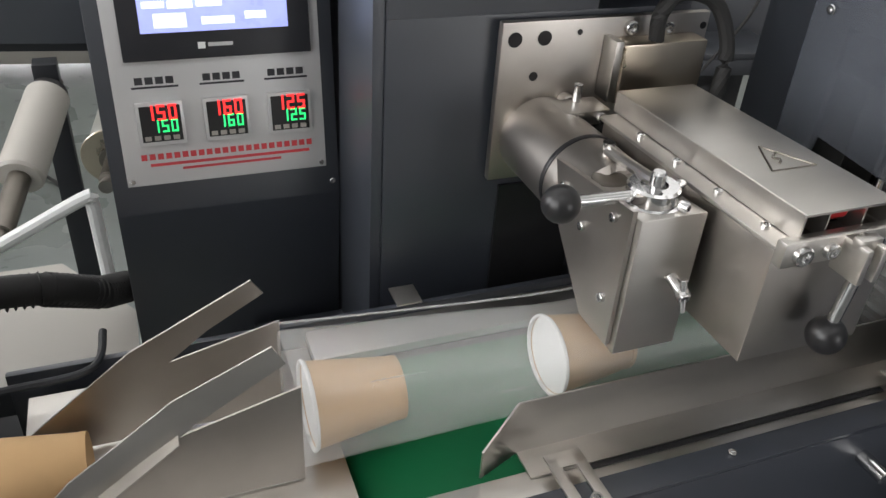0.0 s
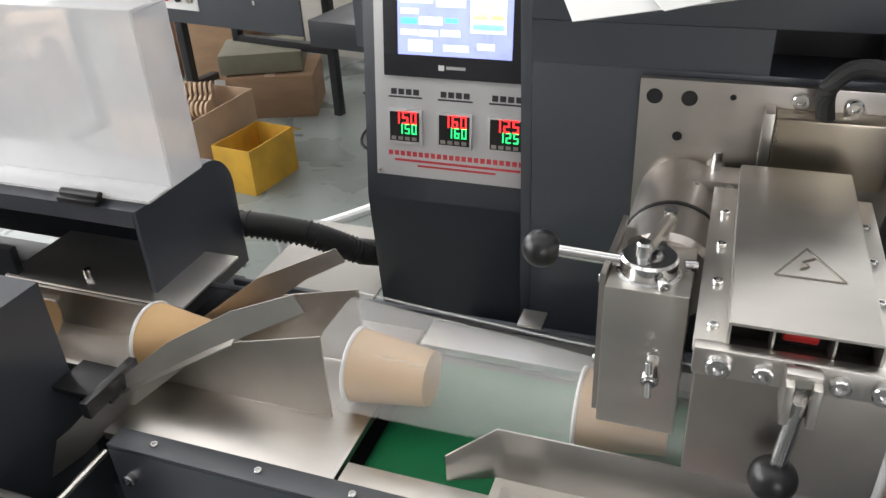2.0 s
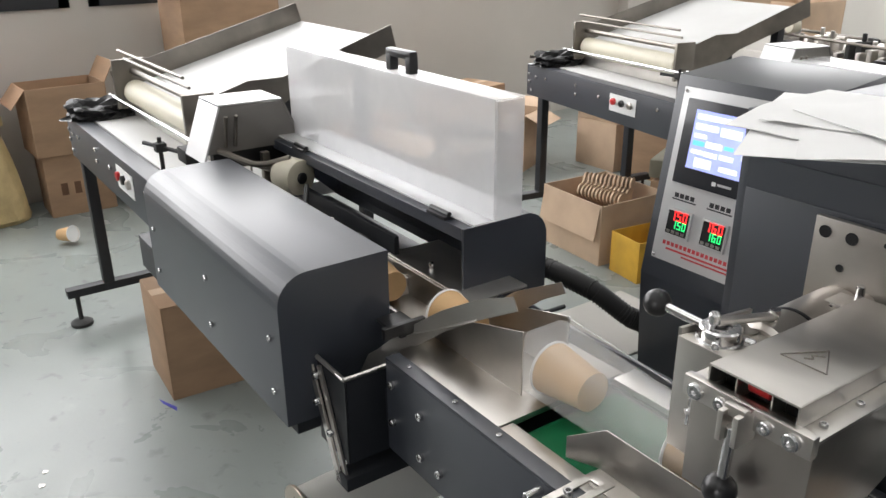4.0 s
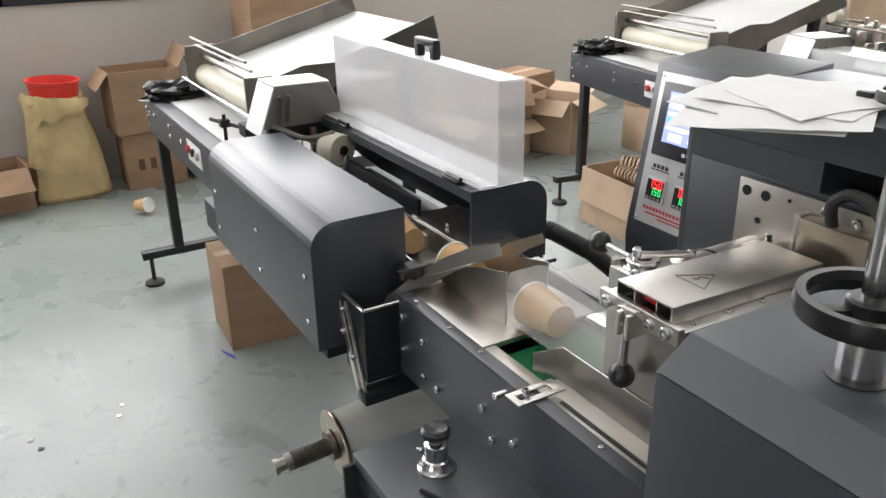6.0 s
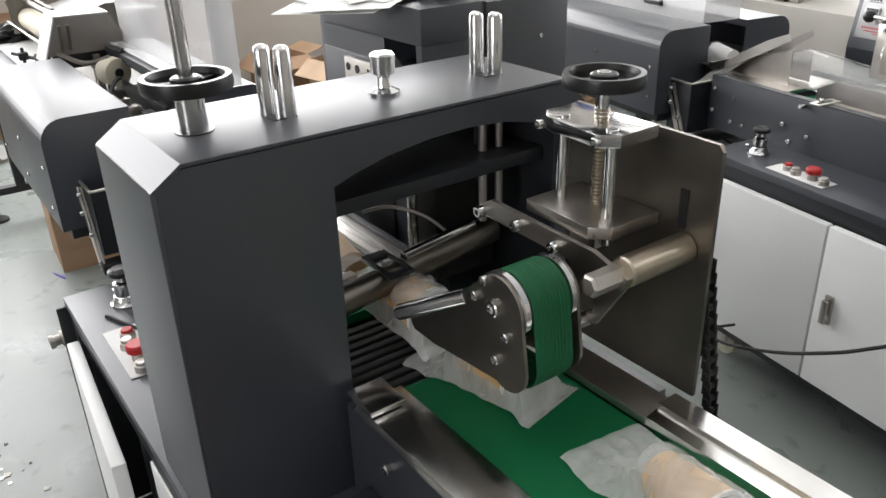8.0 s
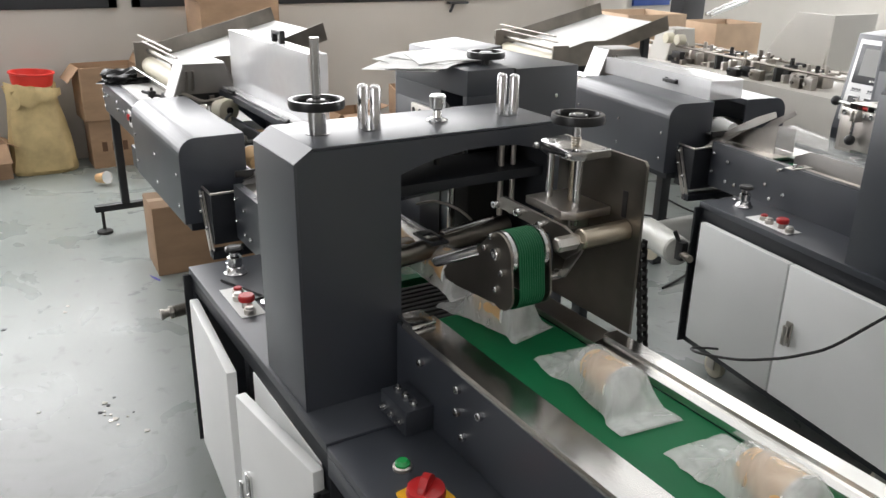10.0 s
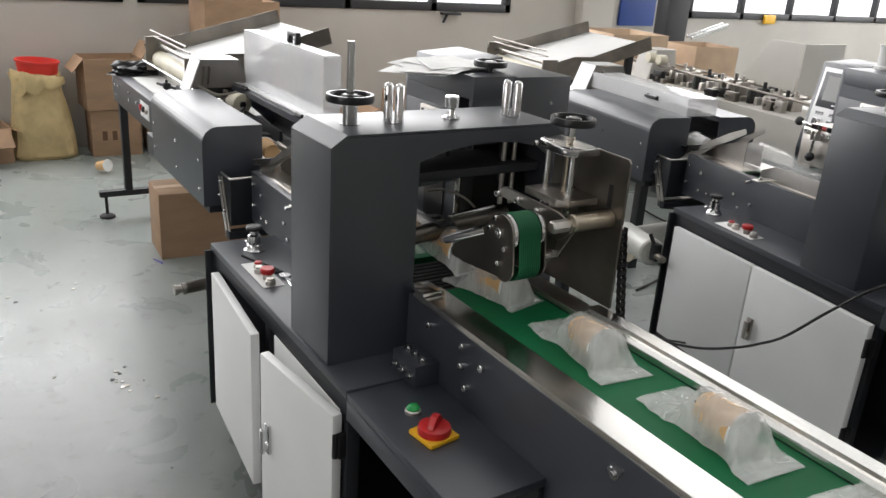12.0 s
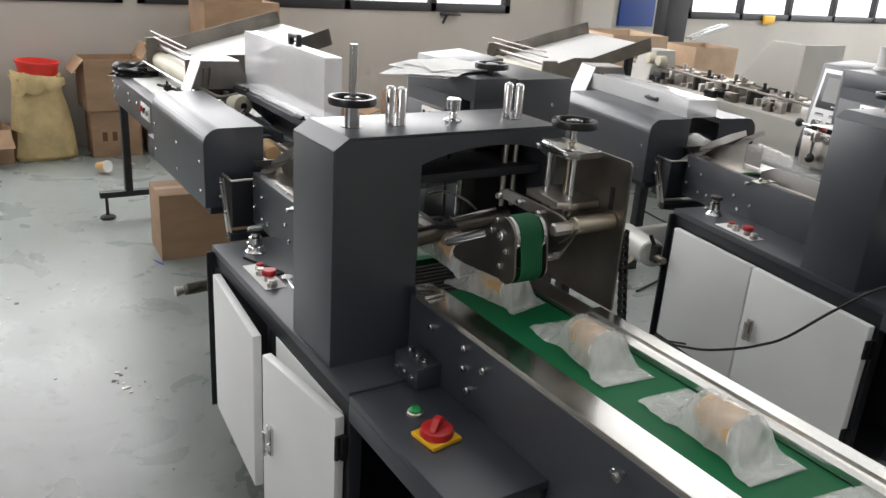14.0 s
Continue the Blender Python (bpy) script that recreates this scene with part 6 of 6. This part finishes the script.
solo("felt_block", spun(box(-1.80, -1.40, 3.20, 3.50, 0.21, 0.31, 0.012), (-1.6, 3.35, 0.2), "Z", 24), OLIVE, "olive felt-covered block lying on a carton", "block")
for i, (x, y, s, t) in enumerate(((-3.1, 2.75, 0.40, 10), (-3.35, 3.25, 0.36, -12), (-2.95, 3.2, 0.34, 25), (-3.55, 2.45, 0.34, 4))):
    carton("heap_carton", (x, y, 0), (s, s * 0.9, 0.26 + 0.05 * (i % 3)), t, "open brown carton in a heap by the wall", CARD if i % 2 else CARD_PALE, flaps=(("X", -25), ("y", -35), ("Y", 15)))
carton("heap_carton", (-3.05, 2.78, 0.275), (0.36, 0.34, 0.22), -18, "open brown carton on top of the heap", CARD, flaps=(("X", -50), ("Y", -20)))
carton("heap_carton", (-3.4, 3.22, 0.33), (0.34, 0.32, 0.12), 14, "brown carton on top of the heap", CARD, open_top=False)
carton("parts_carton", (-2.45, 4.44, 0.60), (0.55, 0.52, 0.45), -10, "open brown carton of white parts", CARD_PALE, flaps=())
carton("parts_carton", (-2.35, 5.30, 0.60), (0.42, 0.46, 0.36), -8, "long open brown carton", CARD_PALE, flaps=())
st = thing("packing_bench", (-2.4, 5.1, 0), "plain grey bench under the cartons", "bench")
part("top", box(-2.9, -1.9, 4.1, 6.3, 0.56, 0.598, 0.003), OFFWHITE, st)
for x, y in ((-2.85, 4.15), (-1.95, 4.15), (-2.85, 6.25), (-1.95, 6.25)):
    part("leg", box(x - 0.025, x + 0.025, y - 0.025, y + 0.025, 0, 0.56, 0.002), SLATE_DEEP, st)
part("tray_rails", join(rod((-2.75, 5.55, 0.98), (-2.70, 5.95, 1.10), 0.018), rod((-2.65, 5.50, 0.98), (-2.60, 5.90, 1.10), 0.018)), CHROME, st)

# sack with a red bucket
rq = random.Random(12)
for i in range(9):
    q = thing("white_part", (-2.55 + rq.uniform(-0.15, 0.2), 4.5 + rq.uniform(-0.2, 0.2), 0.90), "white moulded part lying in the open carton", "plastic part", "white parts")
    part("block", spun(box(q.location.x - 0.06, q.location.x + 0.06, q.location.y - 0.04, q.location.y + 0.04, 0.90, 0.95 + 0.02 * (i % 3), 0.008), q.location, "Z", rq.uniform(0, 90)), PAPER, q)
sk = thing("woven_sack", (-3.72, 0.21, 0), "full woven yellow sack leaning at the wall", "sack")
bm = bmesh.new()
prof = [(0.0, 0.205, 0.13), (0.03, 0.215, 0.155), (0.12, 0.200, 0.165), (0.24, 0.190, 0.165), (0.36, 0.178, 0.155), (0.46, 0.158, 0.145), (0.53, 0.150, 0.150), (0.585, 0.163, 0.165), (0.57, 0.150, 0.155)]
rings = []
for z, ry, rx in prof:
    ring = []
    for i in range(40):
        a = i / 40 * math.tau
        q = Vector((math.cos(a) * 2, math.sin(a) * 2, z * 9))
        d = 1 + 0.09 * noise.noise(q) + 0.07 * noise.noise(Vector((q.x * 2.5, q.y * 2.5, q.z * 0.6))) + 0.04 * noise.noise(q * 3.1)
        ring.append(bm.verts.new((-3.72 + math.copysign(abs(math.cos(a)) ** 0.7, math.cos(a)) * rx * d, 0.21 + math.copysign(abs(math.sin(a)) ** 0.7, math.sin(a)) * ry * d + z * 0.0 - 0.03 * z, max(0, z + 0.05 * noise.noise(q * 1.3) * (z > 0.03)))))
    rings.append(ring)
for a, b in zip(rings, rings[1:]):
    for i in range(40):
        bm.faces.new((a[i], a[(i + 1) % 40], b[(i + 1) % 40], b[i]))
bm.faces.new(rings[0][::-1])
bm.faces.new(rings[-1])
bmesh.ops.subdivide_edges(bm, edges=bm.edges, cuts=1, smooth=0.6)
part("bag", bm, SACK, sk)
fold = []
for i in range(15):
    a = radians(-75 + i * 11)
    k = 0.012 * noise.noise(Vector((i * 0.6, 2, 5)))
    x, y = -3.72 + math.cos(a) * (0.172 + k), 0.205 + math.sin(a) * (0.172 + k)
    fold.append([(x, y, 0.60 - 0.03 * math.sin(a) + k), (x + 0.016, y, 0.555 + k * 2), (x + 0.010, y, 0.49 + 0.04 * math.sin(a) + k * 3)])
part("folded_rim", sheet(fold, 0.004), SACK, sk, "turned-down creased rim")
solo("red_bucket", turned([(0.11, 0), (0.135, 0.165), (0.143, 0.170), (0.143, 0.180), (0.130, 0.180), (0.105, 0.01)], (-3.72, 0.205, 0.50), (0.02, 0.06, 1), 36), RED_BRIGHT, "red plastic bucket sitting in the sack's mouth", "bucket")

# floor litter
solo("blue_strip", join(prism([(-1.43, 0.425), (-1.40, 0.428), (-1.33, 0.452), (-1.35, 0.458)], "z", 0.0005, 0.003)), BLUE_TAPE, "scrap of blue tape on the floor", "tape scrap")
rr = random.Random(8)
for i in range(22):
    cx, cy = (-0.24, 0.04) if i < 12 else (rr.uniform(-1.6, 0.5), rr.uniform(-0.6, 0.20))
    x, y = cx + rr.gauss(0, 0.06), cy + rr.gauss(0, 0.03)
    s = rr.uniform(0.003, 0.011)
    solo("scrap", prism([(x - s, y - s * 0.6), (x + s * 0.8, y - s), (x + s, y + s * 0.5), (x - s * 0.2, y + s)], "z", 0.0004, 0.0025), (INK, OFFWHITE, STEEL_DULL)[i % 3], "small scrap of litter on the floor", "litter", group="floor litter")
for i, pts in enumerate(([(-0.75, 2.75, 0.006), (-0.5, 3.0, 0.006), (-0.62, 3.25, 0.02), (-0.95, 3.2, 0.012), (-0.9, 2.95, 0.006), (-0.55, 2.85, 0.012)], [(-0.5, 2.35, 0.006), (-0.65, 2.6, 0.006), (-0.45, 2.9, 0.006), (-0.2, 2.8, 0.012), (-0.1, 2.5, 0.006)],
                         [(-1.2, 3.6, 0.006), (-0.8, 3.5, 0.02), (-0.5, 3.7, 0.006), (-0.9, 3.9, 0.01), (-1.1, 3.7, 0.02)])):
    solo("loose_cable", tube(pts, 0.006), RUBBER, "black cable coiled loosely on the floor", "cable", group="loose cables")

# the wall's fittings
solo("blue_board", box(X0 + 0.002, X0 + 0.03, 5.80, 6.31, 0.965, 1.75, 0.004), BLUE, "blue painted board on the wall", "board")
solo("steel_column", prism([(-3.10, 5.47), (-2.95, 5.47), (-2.95, 5.75), (-3.10, 5.75)], "z", 0, H - 0.001, 0.004), DARK_FRAME, "dark steel column", "column")
hk = thing("window_catch", (X0 + 0.03, 3.65, 1.0), "dark metal window stay under the sill", "window catch")
part("arm", join(box(X0 + 0.002, X0 + 0.05, 3.60, 3.80, 1.03, 1.05, 0.003), rod((X0 + 0.03, 3.62, 0.96), (X0 + 0.03, 3.66, 1.035), 0.012)), DARK_FRAME, hk)
solo("yellow_tag", box(-3.93, -3.90, 8.15, 8.35, 1.02, 1.12, 0.004), YELLOW, "small yellow tag on the window sill", "tag")

# a third, cream machine further on
TO3 = Matrix.Translation((-0.62, 1.55, 0)) @ TO2
m3 = thing("cream_machine", (0, 0, 0), "cream painted packing machine with open cup feed line", "packing machine")
part("bed", box(-1.9, 0.5, 0.36, 0.86, 0.10, 0.80, 0.004), OFFWHITE, m3)
r3 = random.Random(3)
for i in range(26):
    x = -1.75 + i * 0.065
    z = r3.uniform(0.82, 0.91)
    part("clamp", join(box(x, x + 0.045, 0.56, 0.64, 0.80, z, 0.003), rod((x + 0.02, 0.60, z), (x + 0.02, 0.60, z + 0.04), 0.012), rod((x, 0.66, z), (x + 0.06, 0.66, z), 0.012), box(x + 0.01, x + 0.035, 0.48, 0.53, 0.80, z - 0.01, 0.003)), (STEEL_DULL, TINPLATE, RUBBER, STEEL)[r3.randrange(4)], m3)
for i in range(14):
    x, y = r3.uniform(-1.7, 0.0), r3.uniform(0.38, 0.50)
    part("fitting", join(box(x, x + r3.uniform(0.03, 0.10), y, y + 0.04, 0.80, r3.uniform(0.83, 0.88), 0.003), rod((x + 0.01, y - 0.01, 0.83), (x + 0.01, y + 0.06, 0.83), 0.010)), (BLACK, STEEL_DULL, TINPLATE)[i % 3], m3)
for y in (0.50, 0.70):
    part("guide_rail", rod((-1.8, y, 0.90), (0.15, y, 0.88), 0.008), TINPLATE, m3)
for x in (-1.32, -1.20):
    part("roller", rod((x, 0.40, 0.95), (x, 0.46, 0.95), 0.035, 20), NYLON, m3)
m3.matrix_basis = TO3
g3 = thing("feed_guard", (-1.9, 4.0, 0.8), "pale folded guard standing on the cream machine's feed line", "guard")
part("front_face", prism([(3.96, 0.80), (4.02, 1.0), (4.20, 1.0), (4.24, 0.80)], "x", -1.64, -1.635), OFFWHITE, g3)
part("side_face", prism([(3.955, 0.80), (4.015, 1.0), (4.02, 1.0), (3.96, 0.80)], "x", -1.80, -1.64), OFFWHITE, g3)
part("top_face", box(-1.80, -1.635, 4.015, 4.205, 1.0005, 1.005, 0.001), OFFWHITE, g3)
hop3 = thing("feed_hopper", (-0.7, 4.2, 0.6), "tall cream sheet-metal hopper panels with sloping edges", "hopper")
part("wide_panel", prism([(-0.85, 1.172), (-0.60, 1.168), (-0.625, 0.845), (-1.09, 0.825), (-0.97, 1.01)], "y", 4.20, 4.215), OFFWHITE, hop3, "sloping cream sheet panel")
part("side_panel", prism([(4.18, 0.85), (4.18, 1.17), (4.60, 1.17), (4.60, 0.85)], "x", -0.60, -0.588), OFFWHITE, hop3, "cream sheet panel")
part("stand", box(-1.05, -0.62, 4.23, 4.55, 0.0, 0.80, 0.003), OFFWHITE, hop3)
part("lower_lip", prism([(-1.12, 0.80), (-0.60, 0.83), (-0.60, 0.842), (-1.10, 0.822)], "y", 4.02, 4.21), OFFWHITE, hop3)
sp = thing("thread_spool", (0.75, 2.72, 1.24), "white spool standing on the second control cabinet", "spool")
part("core", turned([(0.034, 0), (0.034, 0.01), (0.026, 0.014), (0.026, 0.08), (0.030, 0.09)], (0.75, 2.72, 1.236), "z", 24), PAPER, sp)
